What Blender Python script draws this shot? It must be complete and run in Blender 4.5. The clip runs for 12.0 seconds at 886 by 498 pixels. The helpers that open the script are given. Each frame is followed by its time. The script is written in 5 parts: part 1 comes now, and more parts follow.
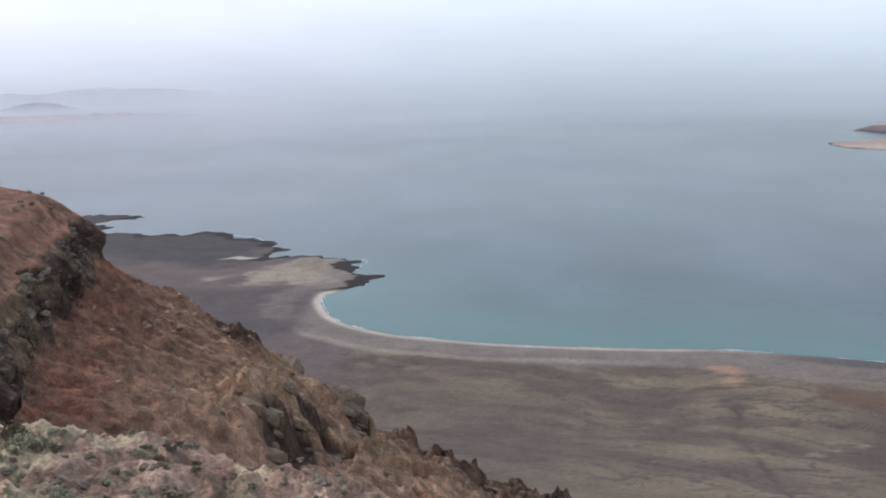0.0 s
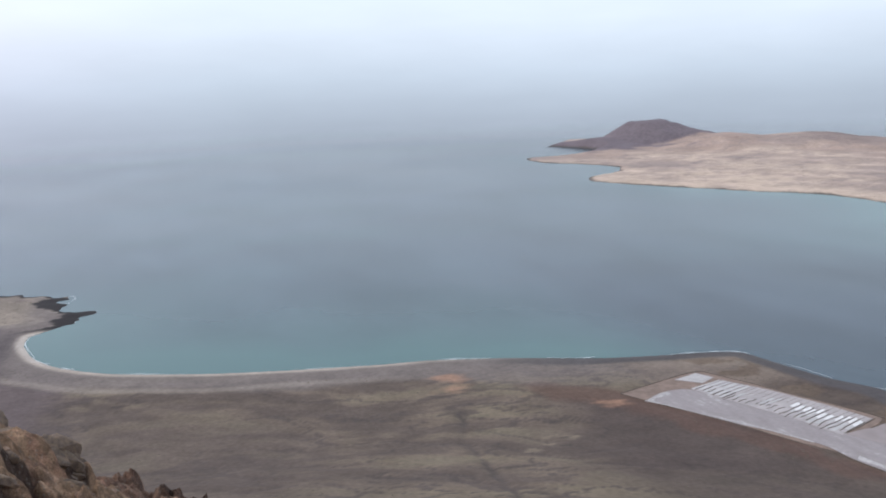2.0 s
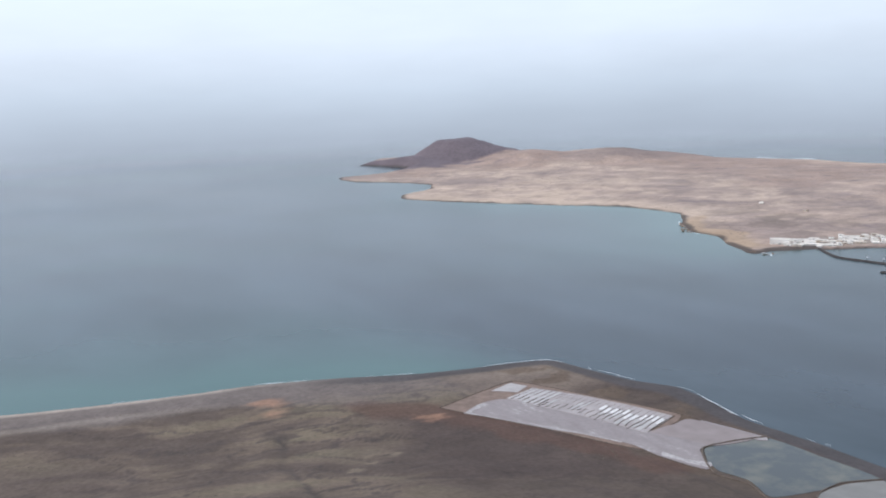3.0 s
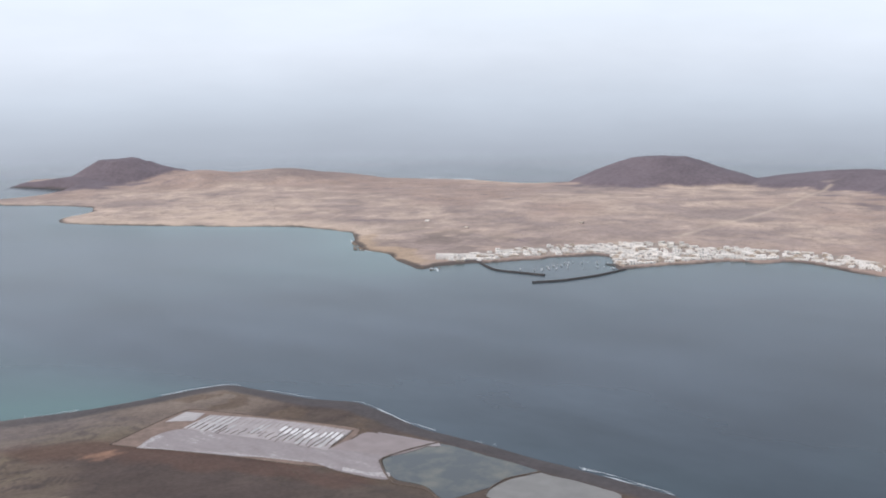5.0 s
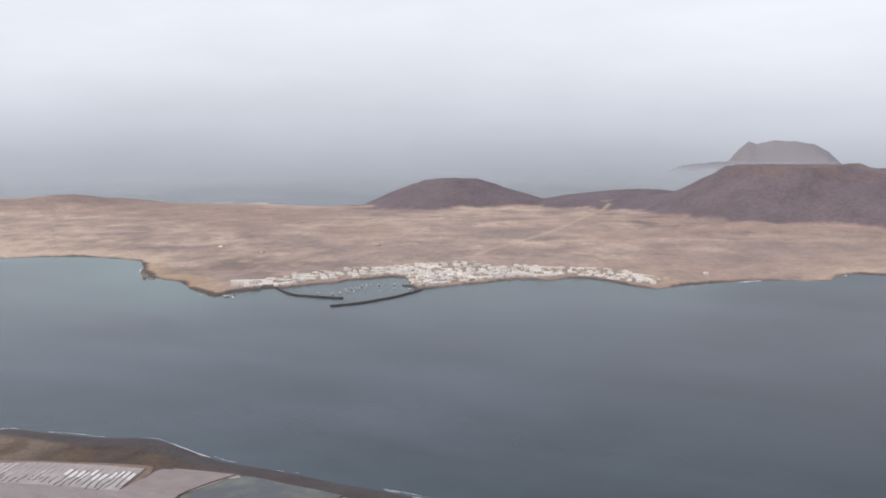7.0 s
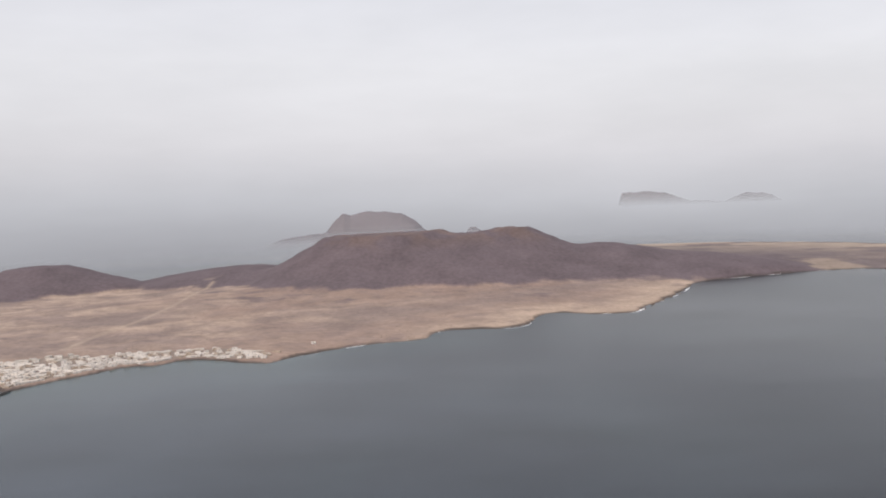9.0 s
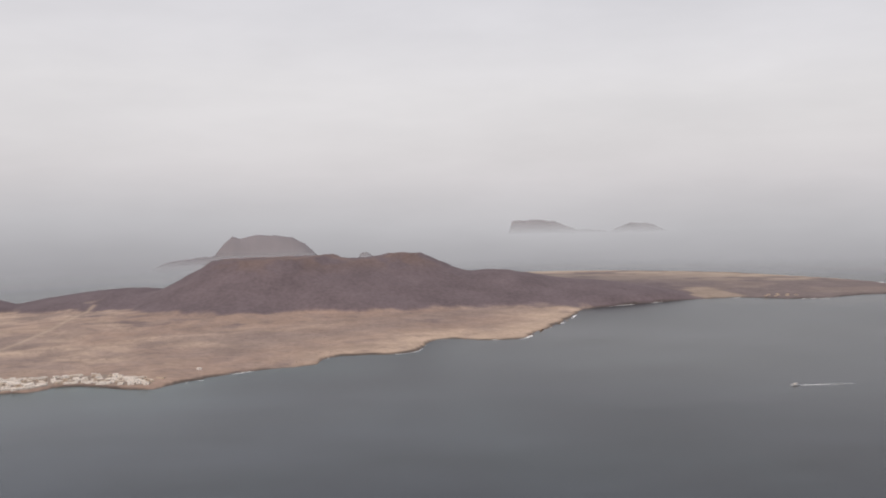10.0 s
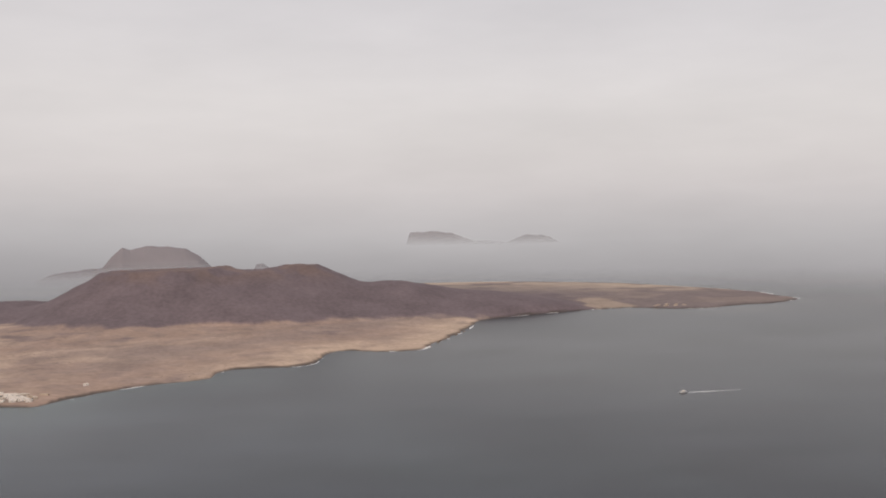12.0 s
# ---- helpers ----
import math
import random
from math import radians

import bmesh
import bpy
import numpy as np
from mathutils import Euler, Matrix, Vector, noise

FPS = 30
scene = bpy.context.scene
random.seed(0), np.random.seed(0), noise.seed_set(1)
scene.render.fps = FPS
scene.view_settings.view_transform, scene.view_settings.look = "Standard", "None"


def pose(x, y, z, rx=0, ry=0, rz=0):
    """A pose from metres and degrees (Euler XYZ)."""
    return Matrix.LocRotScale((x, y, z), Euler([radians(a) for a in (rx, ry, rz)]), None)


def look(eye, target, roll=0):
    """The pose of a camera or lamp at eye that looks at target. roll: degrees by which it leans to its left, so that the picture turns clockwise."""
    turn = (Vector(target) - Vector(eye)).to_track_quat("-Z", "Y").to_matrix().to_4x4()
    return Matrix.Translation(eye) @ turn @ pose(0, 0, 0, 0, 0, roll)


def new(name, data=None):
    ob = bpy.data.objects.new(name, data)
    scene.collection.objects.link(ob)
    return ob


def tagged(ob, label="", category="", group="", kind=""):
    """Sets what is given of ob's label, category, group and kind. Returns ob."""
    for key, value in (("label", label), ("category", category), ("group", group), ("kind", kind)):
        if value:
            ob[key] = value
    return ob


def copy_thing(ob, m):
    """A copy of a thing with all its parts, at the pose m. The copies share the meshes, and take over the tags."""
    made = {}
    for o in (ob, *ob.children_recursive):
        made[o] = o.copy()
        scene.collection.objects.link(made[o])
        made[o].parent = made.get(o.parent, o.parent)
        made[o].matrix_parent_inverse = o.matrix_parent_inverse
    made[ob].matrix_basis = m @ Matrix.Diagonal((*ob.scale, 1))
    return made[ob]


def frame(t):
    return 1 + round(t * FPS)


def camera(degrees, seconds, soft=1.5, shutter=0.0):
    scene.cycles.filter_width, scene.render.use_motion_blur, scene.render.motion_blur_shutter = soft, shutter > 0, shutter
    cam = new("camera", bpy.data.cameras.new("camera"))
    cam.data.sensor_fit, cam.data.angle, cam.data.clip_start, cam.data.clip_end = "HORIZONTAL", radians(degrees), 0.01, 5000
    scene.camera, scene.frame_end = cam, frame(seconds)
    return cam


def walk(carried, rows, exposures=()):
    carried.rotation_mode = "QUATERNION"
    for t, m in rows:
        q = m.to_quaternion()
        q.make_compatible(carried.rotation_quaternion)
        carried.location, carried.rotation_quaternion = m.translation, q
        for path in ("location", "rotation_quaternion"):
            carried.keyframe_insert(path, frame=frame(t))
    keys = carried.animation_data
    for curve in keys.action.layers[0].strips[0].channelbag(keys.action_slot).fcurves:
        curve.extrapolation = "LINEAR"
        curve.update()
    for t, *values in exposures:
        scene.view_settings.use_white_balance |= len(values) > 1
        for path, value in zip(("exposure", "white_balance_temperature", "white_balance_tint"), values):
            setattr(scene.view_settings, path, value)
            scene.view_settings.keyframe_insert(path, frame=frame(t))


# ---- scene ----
FOV = 50.0
EXPOSURES = [  # seconds, stops, white balance, tint
    (0.0, 0.15, 6000, 9.5), (3.0, 0.12, 5950, 10), (5.5, 0.05, 6300, 13.0), (6.1, -0.01, 6400, 13.8), (7.7, -0.03, 6650, 15.2), (9.5, -0.28, 7040, 17.2), (12.0, -0.42, 7430, 18.6),
]
SKY_STOPS = [  # position, colour of the haze from below the horizon up to the cloud deck
    (0.0, (0.387, 0.421, 0.466)),
    (0.063, (0.415, 0.453, 0.503)),
    (0.11, (0.487, 0.533, 0.588)),
    (0.16, (0.58, 0.635, 0.695)),
    (0.265, (0.72, 0.77, 0.83)),
    (0.44, (0.79, 0.845, 0.895)),
    (1.0, (0.62, 0.68, 0.76)),
]
EYE = 237.0
cam = camera(FOV, 12.0, soft=1.9)
PATH = [
    (0.0, pose(0, 0, EYE, 78.87, 1.83, -0.27)),
    (0.5, pose(0, 0, EYE, 78.91, 2.02, -2.93)),
    (1.0, pose(0, 0, EYE, 79.03, 1.36, -8.31)),
    (1.5, pose(0, 0, EYE, 79.34, 1.46, -12.89)),
    (2.0, pose(0, 0, EYE, 79.62, 1.96, -17.29)),
    (2.5, pose(0, 0, EYE, 79.91, 2.89, -22.89)),
    (3.0, pose(0, 0, EYE, 80.39, 2.01, -28.59)),
    (3.2, pose(0, 0, EYE, 80.61, 1.20, -29.65)),
    (4.8, pose(0, 0, EYE, 81.09, 0.55, -46.33)),
    (5.0, pose(0, 0, EYE, 81.17, 0.65, -48.05)),
    (5.5, pose(0, 0, EYE, 81.32, -0.05, -50.68)),
    (6.0, pose(0, 0, EYE, 81.71, 0.05, -53.26)),
    (6.5, pose(0, 0, EYE, 81.89, 0.02, -56.90)),
    (7.0, pose(0, 0, EYE, 82.45, 0.44, -60.34)),
    (7.5, pose(0, 0, EYE, 82.54, 1.02, -64.48)),
    (7.7, pose(0, 0, EYE, 82.82, 1.16, -67.59)),
    (9.3, pose(0, 0, EYE, 87.03, 2.26, -86.46)),
    (9.5, pose(0, 0, EYE, 87.30, 1.95, -87.72)),
    (10.0, pose(0, 0, EYE, 87.75, 1.35, -90.60)),
    (10.5, pose(0, 0, EYE, 87.88, 1.20, -92.76)),
    (11.0, pose(0, 0, EYE, 88.01, 1.11, -94.42)),
    (11.5, pose(0, 0, EYE, 88.18, 1.08, -95.65)),
    (12.0, pose(0, 0, EYE, 88.31, 1.10, -96.76)),
]
walk(cam, PATH, EXPOSURES)

# ---- light ----
SUN_AZ, SUN_EL = -65.0, 48.0


def make_world():
    w = bpy.data.worlds.new("hazy_sky")
    scene.world = w
    w.use_nodes = True
    nt = w.node_tree
    nt.nodes.clear()
    n = nt.nodes.new
    link = nt.links.new
    out = n("ShaderNodeOutputWorld")
    sky = n("ShaderNodeTexSky")
    sky.sky_type = "NISHITA"
    sky.sun_disc = False
    sky.sun_elevation = radians(SUN_EL)
    sky.sun_rotation = radians(SUN_AZ)
    sky.dust_density = 6.0
    sky.altitude = 200.0
    b1 = n("ShaderNodeBackground")
    b1.inputs[1].default_value = 0.03
    link(sky.outputs[0], b1.inputs[0])
    tc = n("ShaderNodeTexCoord")
    sep = n("ShaderNodeSeparateXYZ")
    link(tc.outputs["Generated"], sep.inputs[0])
    mr = n("ShaderNodeMapRange")
    mr.inputs[1].default_value, mr.inputs[2].default_value = -0.08, 0.42
    link(sep.outputs[2], mr.inputs[0])
    ramp = n("ShaderNodeValToRGB")
    el = ramp.color_ramp.elements
    stops = SKY_STOPS
    while len(el) < len(stops):
        el.new(0.5)
    for e, (p, c) in zip(el, stops):
        e.position, e.color = p, (*c, 1)
    # the haze thickens slowly towards the open sea in the south-east
    dot = n("ShaderNodeVectorMath")
    dot.operation = "DOT_PRODUCT"
    dot.inputs[1].default_value = (0.906, -0.423, 0.0)
    link(tc.outputs["Generated"], dot.inputs[0])
    thick = n("ShaderNodeMapRange")
    thick.interpolation_type = "SMOOTHSTEP"
    for i, q in enumerate((0.68, 1.0, 0.0, 0.045)):
        thick.inputs[i + 1].default_value = q
    link(dot.outputs["Value"], thick.inputs[0])
    both = n("ShaderNodeMath")
    link(mr.outputs[0], both.inputs[0])
    link(thick.outputs[0], both.inputs[1])
    link(both.outputs[0], ramp.inputs[0])
    # soft, flat cloud streaks
    mp = n("ShaderNodeMapping")
    mp.inputs["Scale"].default_value = (2.2, 2.2, 8.0)
    link(tc.outputs["Generated"], mp.inputs[0])
    nz = n("ShaderNodeTexNoise")
    nz.inputs["Scale"].default_value, nz.inputs["Detail"].default_value = 1.6, 5.0
    nz.inputs["Roughness"].default_value = 0.55
    link(mp.outputs[0], nz.inputs["Vector"])
    cl = n("ShaderNodeMapRange")
    cl.inputs[1].default_value, cl.inputs[2].default_value = 0.3, 0.7
    cl.inputs[3].default_value, cl.inputs[4].default_value = 0.945, 1.055
    link(nz.outputs[0], cl.inputs[0])
    # dust over the far coast in the north-west
    west = n("ShaderNodeVectorMath")
    west.operation = "DOT_PRODUCT"
    west.inputs[1].default_value = (-0.515, 0.857, 0.0)
    link(tc.outputs["Generated"], west.inputs[0])
    dust = n("ShaderNodeMapRange")
    dust.interpolation_type = "SMOOTHSTEP"
    for i, q in enumerate((0.8, 1.0, 0.0, 1.0)):
        dust.inputs[i + 1].default_value = q
    link(west.outputs["Value"], dust.inputs[0])
    tint = n("ShaderNodeMix")
    tint.data_type, tint.blend_type = "RGBA", "MULTIPLY"
    link(dust.outputs[0], tint.inputs[0])
    link(ramp.outputs[0], tint.inputs[6])
    tint.inputs[7].default_value = (1.10, 1.035, 1.06, 1)
    b2 = n("ShaderNodeBackground")
    link(tint.outputs[2], b2.inputs[0])
    link(cl.outputs[0], b2.inputs[1])
    add = n("ShaderNodeAddShader")
    link(b1.outputs[0], add.inputs[0])
    link(b2.outputs[0], add.inputs[1])
    link(add.outputs[0], out.inputs[0])


make_world()
sun = new("sun", bpy.data.lights.new("sun", "SUN"))
sun.data.energy, sun.data.angle, sun.data.color = 1.45, radians(14), (1.0, 0.95, 0.88)
sun.matrix_world = look(
    (0, 0, 0),
    (-math.sin(radians(SUN_AZ)) * math.cos(radians(SUN_EL)), -math.cos(radians(SUN_AZ)) * math.cos(radians(SUN_EL)), -math.sin(radians(SUN_EL))),
)


# ---- numbers: noise, outlines, distances ----
def lattice(ix, iy, seed):
    h = (ix.astype(np.int64) * 374761393 + iy.astype(np.int64) * 668265263 + seed * 1274126177) & 0xFFFFFFFF
    h = ((h ^ (h >> 13)) * 1274126177) & 0xFFFFFFFF
    h = h ^ (h >> 16)
    return (h & 0xFFFF) / 65535.0


def vnoise(x, y, seed=0):
    """Smooth value noise, 0 to 1."""
    fx, fy = np.floor(x), np.floor(y)
    u, v = x - fx, y - fy
    u, v = u * u * (3 - 2 * u), v * v * (3 - 2 * v)
    ix, iy = fx.astype(np.int64), fy.astype(np.int64)
    a, b = lattice(ix, iy, seed), lattice(ix + 1, iy, seed)
    c, d = lattice(ix, iy + 1, seed), lattice(ix + 1, iy + 1, seed)
    return (a * (1 - u) + b * u) * (1 - v) + (c * (1 - u) + d * u) * v


def fbm(x, y, size, octaves=4, seed=0, gain=0.5):
    """Fractal noise, about -1 to 1, whose largest lumps are size metres across."""
    total, amp, norm = 0.0, 1.0, 0.0
    f = 1.0 / size
    for k in range(octaves):
        total = total + amp * (vnoise(x * f + 17.3 * k, y * f - 9.1 * k, seed + k) * 2 - 1)
        norm += amp
        amp *= gain
        f *= 2.03
    return total / norm * 1.6


def ramp01(v, a, b):
    t = np.clip((v - a) / (b - a), 0, 1)
    return t * t * (3 - 2 * t)


def polar(az, r):
    return r * math.sin(radians(az)), r * math.cos(radians(az))


def smooth_line(points, step=6.0):
    """A Catmull-Rom line through plan points, resampled about every step metres."""
    p = np.array(points, float)
    p = np.vstack([2 * p[0] - p[1], p, 2 * p[-1] - p[-2]])
    out = []
    for i in range(1, len(p) - 2):
        n = max(1, int(np.linalg.norm(p[i + 1] - p[i]) / step))
        t = (np.arange(n) / n)[:, None]
        a, b, c, d = p[i - 1], p[i], p[i + 1], p[i + 2]
        m1, m2 = 0.35 * (c - a), 0.35 * (d - b)
        out.append((2 * t**3 - 3 * t**2 + 1) * b + (t**3 - 2 * t**2 + t) * m1 + (-2 * t**3 + 3 * t**2) * c + (t**3 - t**2) * m2)
    out.append(p[-2:-1])
    return np.vstack(out)


def line_distance(x, y, line, closed=False):
    """Distance of every place to a line of plan points."""
    pts = np.vstack([line, line[:1]]) if closed else line
    best = np.full(x.shape, 1e9)
    for a, b in zip(pts[:-1], pts[1:]):
        d = b - a
        l2 = max(d @ d, 1e-9)
        t = np.clip(((x - a[0]) * d[0] + (y - a[1]) * d[1]) / l2, 0, 1)
        best = np.minimum(best, (x - a[0] - t * d[0]) ** 2 + (y - a[1] - t * d[1]) ** 2)
    return np.sqrt(best)


def inside(x, y, line):
    odd = np.zeros(x.shape, bool)
    for a, b in zip(line, np.roll(line, -1, 0)):
        if a[1] != b[1]:
            hit = ((a[1] > y) != (b[1] > y)) & (x < (b[0] - a[0]) * (y - a[1]) / (b[1] - a[1]) + a[0])
            odd ^= hit
    return odd


def signed(x, y, line):
    """Metres inside (positive) or outside (negative) of a closed outline."""
    d = line_distance(x, y, line, True)
    return np.where(inside(x, y, line), d, -d)


# ---- plan, in metres from the foot of the viewpoint ----
# the large island, from its west tip along the strait and back
ISLE_WEST = [(1224, 2821), (1267, 2721), (1285, 2590), (1141, 2490), (997, 2458), (994, 2313), (1034, 2258), (1078, 2181), (1097, 2108),
    (1058, 2019), (1018, 1987), (965, 1954), (924, 1914), (914, 1852), (957, 1751), (1020, 1649), (1089, 1546), (1150, 1462), (1174, 1389),
    (1180, 1303), (1145, 1246), (1085, 1181), (1048, 1117), (1048, 1061), (1006, 1002), (977, 946), (973, 916), (1008, 918), (1058, 893)]
ISLE_TOWN = [(1070, 880), (1103, 864), (1145, 843), (1187, 821), (1226, 792), (1226, 763), (1172, 724), (1142, 697), (1190, 677), (1231, 655),
    (1259, 634), (1307, 604), (1312, 563), (1350, 539), (1346, 495), (1325, 448), (1318, 429), (1312, 391), (1345, 380), (1395, 335), (1447, 290),
    (1480, 224), (1500, 186), (1548, 186), (1585, 154), (1590, 64), (1620, 34), (1700, 18), (1765, -9)]
ISLE_EAST = [(1738, -91), (1739, -154), (1798, -181), (1893, -225), (2030, -285), (2194, -335), (2248, -377), (2315, -488), (2401, -671),
    (2418, -782), (2356, -882), (2347, -969), (2412, -1090), (2434, -1195), (2533, -1302), (2637, -1296), (2793, -1299), (2934, -1250),
    (3100, -1161), (3325, -1035), (3455, -858), (3560, -665), (3600, -309), (3400, 300), (3000, 900), (2550, 1350)]
ISLE_BACK = [(2213, 1630), (2199, 1875), (2110, 2130), (2127, 2328), (2050, 2650), (1800, 2950), (1400, 3050)]
# the coast below the cliff: rocky points, the bay, the black beach by the salt works
COAST_POINTS = [(-1500, 2300), (-900, 1700), (-620, 1600), (-548, 1600), (-492, 1560), (-532, 1532), (-556, 1492), (-520, 1458), (-545, 1430), (-445, 1391), (-360, 1384), (-277, 1338),
    (-243, 1285), (-209, 1239), (-227, 1197), (-164, 1183), (-100, 1149), (-106, 1098), (-80, 1052), (-96, 1010), (-113, 994)]
COAST_BAY = [(-126, 983), (-128, 946), (-113, 889), (-88, 850), (-44, 814), (29, 783), (99, 764), (167, 750), (213, 744), (278, 723), (343, 694),
    (390, 681), (431, 673), (459, 661), (468, 625), (479, 579), (496, 545), (495, 518), (487, 475), (486, 453), (490, 408), (491, 364),
    (494, 330), (495, 298), (496, 262), (500, 100), (520, -600)]
COAST_BEHIND = [(-400, -1500), (-3000, -1500), (-3000, 2000)]


def rough_outline(line, seed, amount=4.0, size=28.0):
    g = np.gradient(line, axis=0)
    nrm = np.stack([-g[:, 1], g[:, 0]], 1) / np.maximum(np.linalg.norm(g, axis=1), 1e-6)[:, None]
    w = fbm(line[:, 0], line[:, 1], size, 3, seed) * amount
    return line + nrm * w[:, None]


isle_rocky = rough_outline(smooth_line(ISLE_WEST + ISLE_TOWN + ISLE_EAST + ISLE_BACK, 8.0), 3, 4.5)
coast_points = rough_outline(smooth_line(COAST_POINTS, 3.0), 5, 19.0, 24.0)
coast_bay = smooth_line(COAST_BAY, 8.0)
coast = np.vstack([coast_points, coast_bay[1:], np.array(COAST_BEHIND, float)])


# ---- materials ----
class Nodes:
    """A short way to write node materials."""

    def __init__(self, name):
        self.m = bpy.data.materials.new(name)
        self.m.use_nodes = True
        self.t = self.m.node_tree
        self.b = self.t.nodes["Principled BSDF"]

    def n(self, kind, **inputs):
        node = self.t.nodes.new(kind)
        for k, v in inputs.items():
            self.put(node.inputs[k.replace("_", " ")], v)
        return node

    def put(self, socket, v):
        if isinstance(v, bpy.types.NodeSocket):
            self.t.links.new(v, socket)
        else:
            socket.default_value = v

    def pos(self):
        return self.n("ShaderNodeNewGeometry").outputs["Position"]

    def noise(self, scale, detail=4.0, rough=0.55, vec=None, stretch=None):
        v = vec or self.pos()
        if stretch:
            mp = self.n("ShaderNodeMapping")
            self.put(mp.inputs["Vector"], v)
            mp.inputs["Scale"].default_value = stretch
            v = mp.outputs[0]
        return self.n("ShaderNodeTexNoise", Vector=v, Scale=scale, Detail=detail, Roughness=rough).outputs[0]

    def range(self, v, a, b, c=0.0, d=1.0):
        node = self.n("ShaderNodeMapRange")
        self.put(node.inputs[0], v)
        for i, x in enumerate((a, b, c, d)):
            self.put(node.inputs[i + 1], x)
        return node.outputs[0]

    def mix(self, f, a, b, how="MIX"):
        node = self.t.nodes.new("ShaderNodeMix")
        node.data_type, node.blend_type = "RGBA", how
        self.put(node.inputs[0], f)
        for s, v in ((node.inputs[6], a), (node.inputs[7], b)):
            self.put(s, (*v, 1) if isinstance(v, tuple) and len(v) == 3 else v)
        return node.outputs[2]

    def math(self, op, a, b=0.5):
        node = self.t.nodes.new("ShaderNodeMath")
        node.operation = op
        self.put(node.inputs[0], a)
        self.put(node.inputs[1], b)
        return node.outputs[0]

    def attr(self, name):
        node = self.t.nodes.new("ShaderNodeAttribute")
        node.attribute_name = name
        return node

    def bump(self, height, strength=0.5, distance=0.1):
        self.put(self.b.inputs["Normal"], self.n("ShaderNodeBump", Height=height, Strength=strength, Distance=distance).outputs[0])

    def set(self, **inputs):
        for k, v in inputs.items():
            self.put(self.b.inputs[k.replace("_", " ")], (*v, 1) if isinstance(v, tuple) and len(v) == 3 else v)
        return self


def ground_material(name, fine, coarse, relief, vary=0.28):
    """Earth whose large regions come with the mesh; grain, stones and dry scrub are added here."""
    k = Nodes(name)
    base = k.attr("earth").outputs["Color"]
    g = k.range(k.noise(fine, 5), 0.3, 0.7, 1 - vary, 1 + vary)
    h = k.range(k.noise(coarse, 5), 0.3, 0.7, 0.86, 1.14)
    c = k.mix(1.0, base, g, "MULTIPLY")
    c = k.mix(1.0, c, h, "MULTIPLY")
    k.set(Base_Color=c, Roughness=0.95, Specular_IOR_Level=0.15)
    k.bump(k.noise(fine * 0.7, 6, 0.62), 0.45, relief)
    return k.m


def plain_material(name, colour, rough=0.8, grain=3.0, vary=0.2, spec=0.3):
    k = Nodes(name)
    g = k.range(k.noise(grain, 5), 0.3, 0.7, 1 - vary, 1 + vary)
    big = k.range(k.noise(grain * 0.13, 3), 0.3, 0.7, 1 - vary * 0.6, 1 + vary * 0.6)
    c = k.mix(1.0, k.mix(1.0, colour, g, "MULTIPLY"), big, "MULTIPLY")
    k.set(Base_Color=c, Roughness=rough, Specular_IOR_Level=spec)
    return k.m


def sea_material():
    k = Nodes("sea_water")
    shallow = k.attr("shallow").outputs["Fac"]
    wind = k.noise(0.0013, 3, 0.5)
    cats = k.noise(0.0042, 5, 0.6, stretch=(1.5, 0.75, 1.0))
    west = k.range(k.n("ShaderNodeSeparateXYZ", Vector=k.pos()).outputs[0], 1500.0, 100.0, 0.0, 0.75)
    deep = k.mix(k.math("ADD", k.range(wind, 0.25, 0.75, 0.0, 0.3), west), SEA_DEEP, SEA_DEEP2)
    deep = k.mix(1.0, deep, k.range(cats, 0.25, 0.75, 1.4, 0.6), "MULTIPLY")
    # water colour darker towards the south-east
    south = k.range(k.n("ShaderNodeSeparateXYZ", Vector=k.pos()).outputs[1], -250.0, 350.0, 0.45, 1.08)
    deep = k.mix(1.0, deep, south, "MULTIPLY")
    # paler lanes of calm water
    lane = k.range(k.noise(0.0024, 4, 0.55, stretch=(0.6, 1.7, 1.0)), 0.5, 0.75, 0.0, 0.5)
    deep = k.mix(k.math("MULTIPLY", lane, west), deep, (0.045, 0.085, 0.09))
    c = k.mix(shallow, deep, SEA_SHALLOW)
    ruffle = k.noise(0.011, 5, 0.6, stretch=(1.6, 0.5, 1.0))
    rough = k.range(wind, 0.2, 0.8, 0.2, 0.27)
    k.set(Base_Color=c, Roughness=rough, IOR=k.math("ADD", k.range(cats, 0.25, 0.75, 1.272, 1.228), k.math("ADD", k.range(ruffle, 0.3, 0.7, 0.012, -0.012), k.math("MULTIPLY", west, 0.02))))
    # haze imitated in the water itself: it turns transparent with distance
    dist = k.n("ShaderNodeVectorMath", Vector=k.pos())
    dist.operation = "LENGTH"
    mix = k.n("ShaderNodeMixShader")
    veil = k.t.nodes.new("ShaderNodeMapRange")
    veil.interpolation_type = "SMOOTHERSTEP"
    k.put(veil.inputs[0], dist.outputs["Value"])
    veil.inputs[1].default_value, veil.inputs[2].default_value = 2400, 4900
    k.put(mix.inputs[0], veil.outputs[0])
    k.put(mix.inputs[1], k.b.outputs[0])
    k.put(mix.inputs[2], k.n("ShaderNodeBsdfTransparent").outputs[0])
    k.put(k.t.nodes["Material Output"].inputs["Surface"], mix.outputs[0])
    return k.m


SEA_DEEP, SEA_DEEP2, SEA_SHALLOW = (0.016, 0.025, 0.032), (0.046, 0.060, 0.078), (0.066, 0.125, 0.119)
M_SEA = sea_material()
M_EARTH = ground_material("dry_earth", 0.3, 0.035, 0.25, 0.15)
M_ISLE = ground_material("island_earth", 0.1, 0.013, 0.05, 0.13)


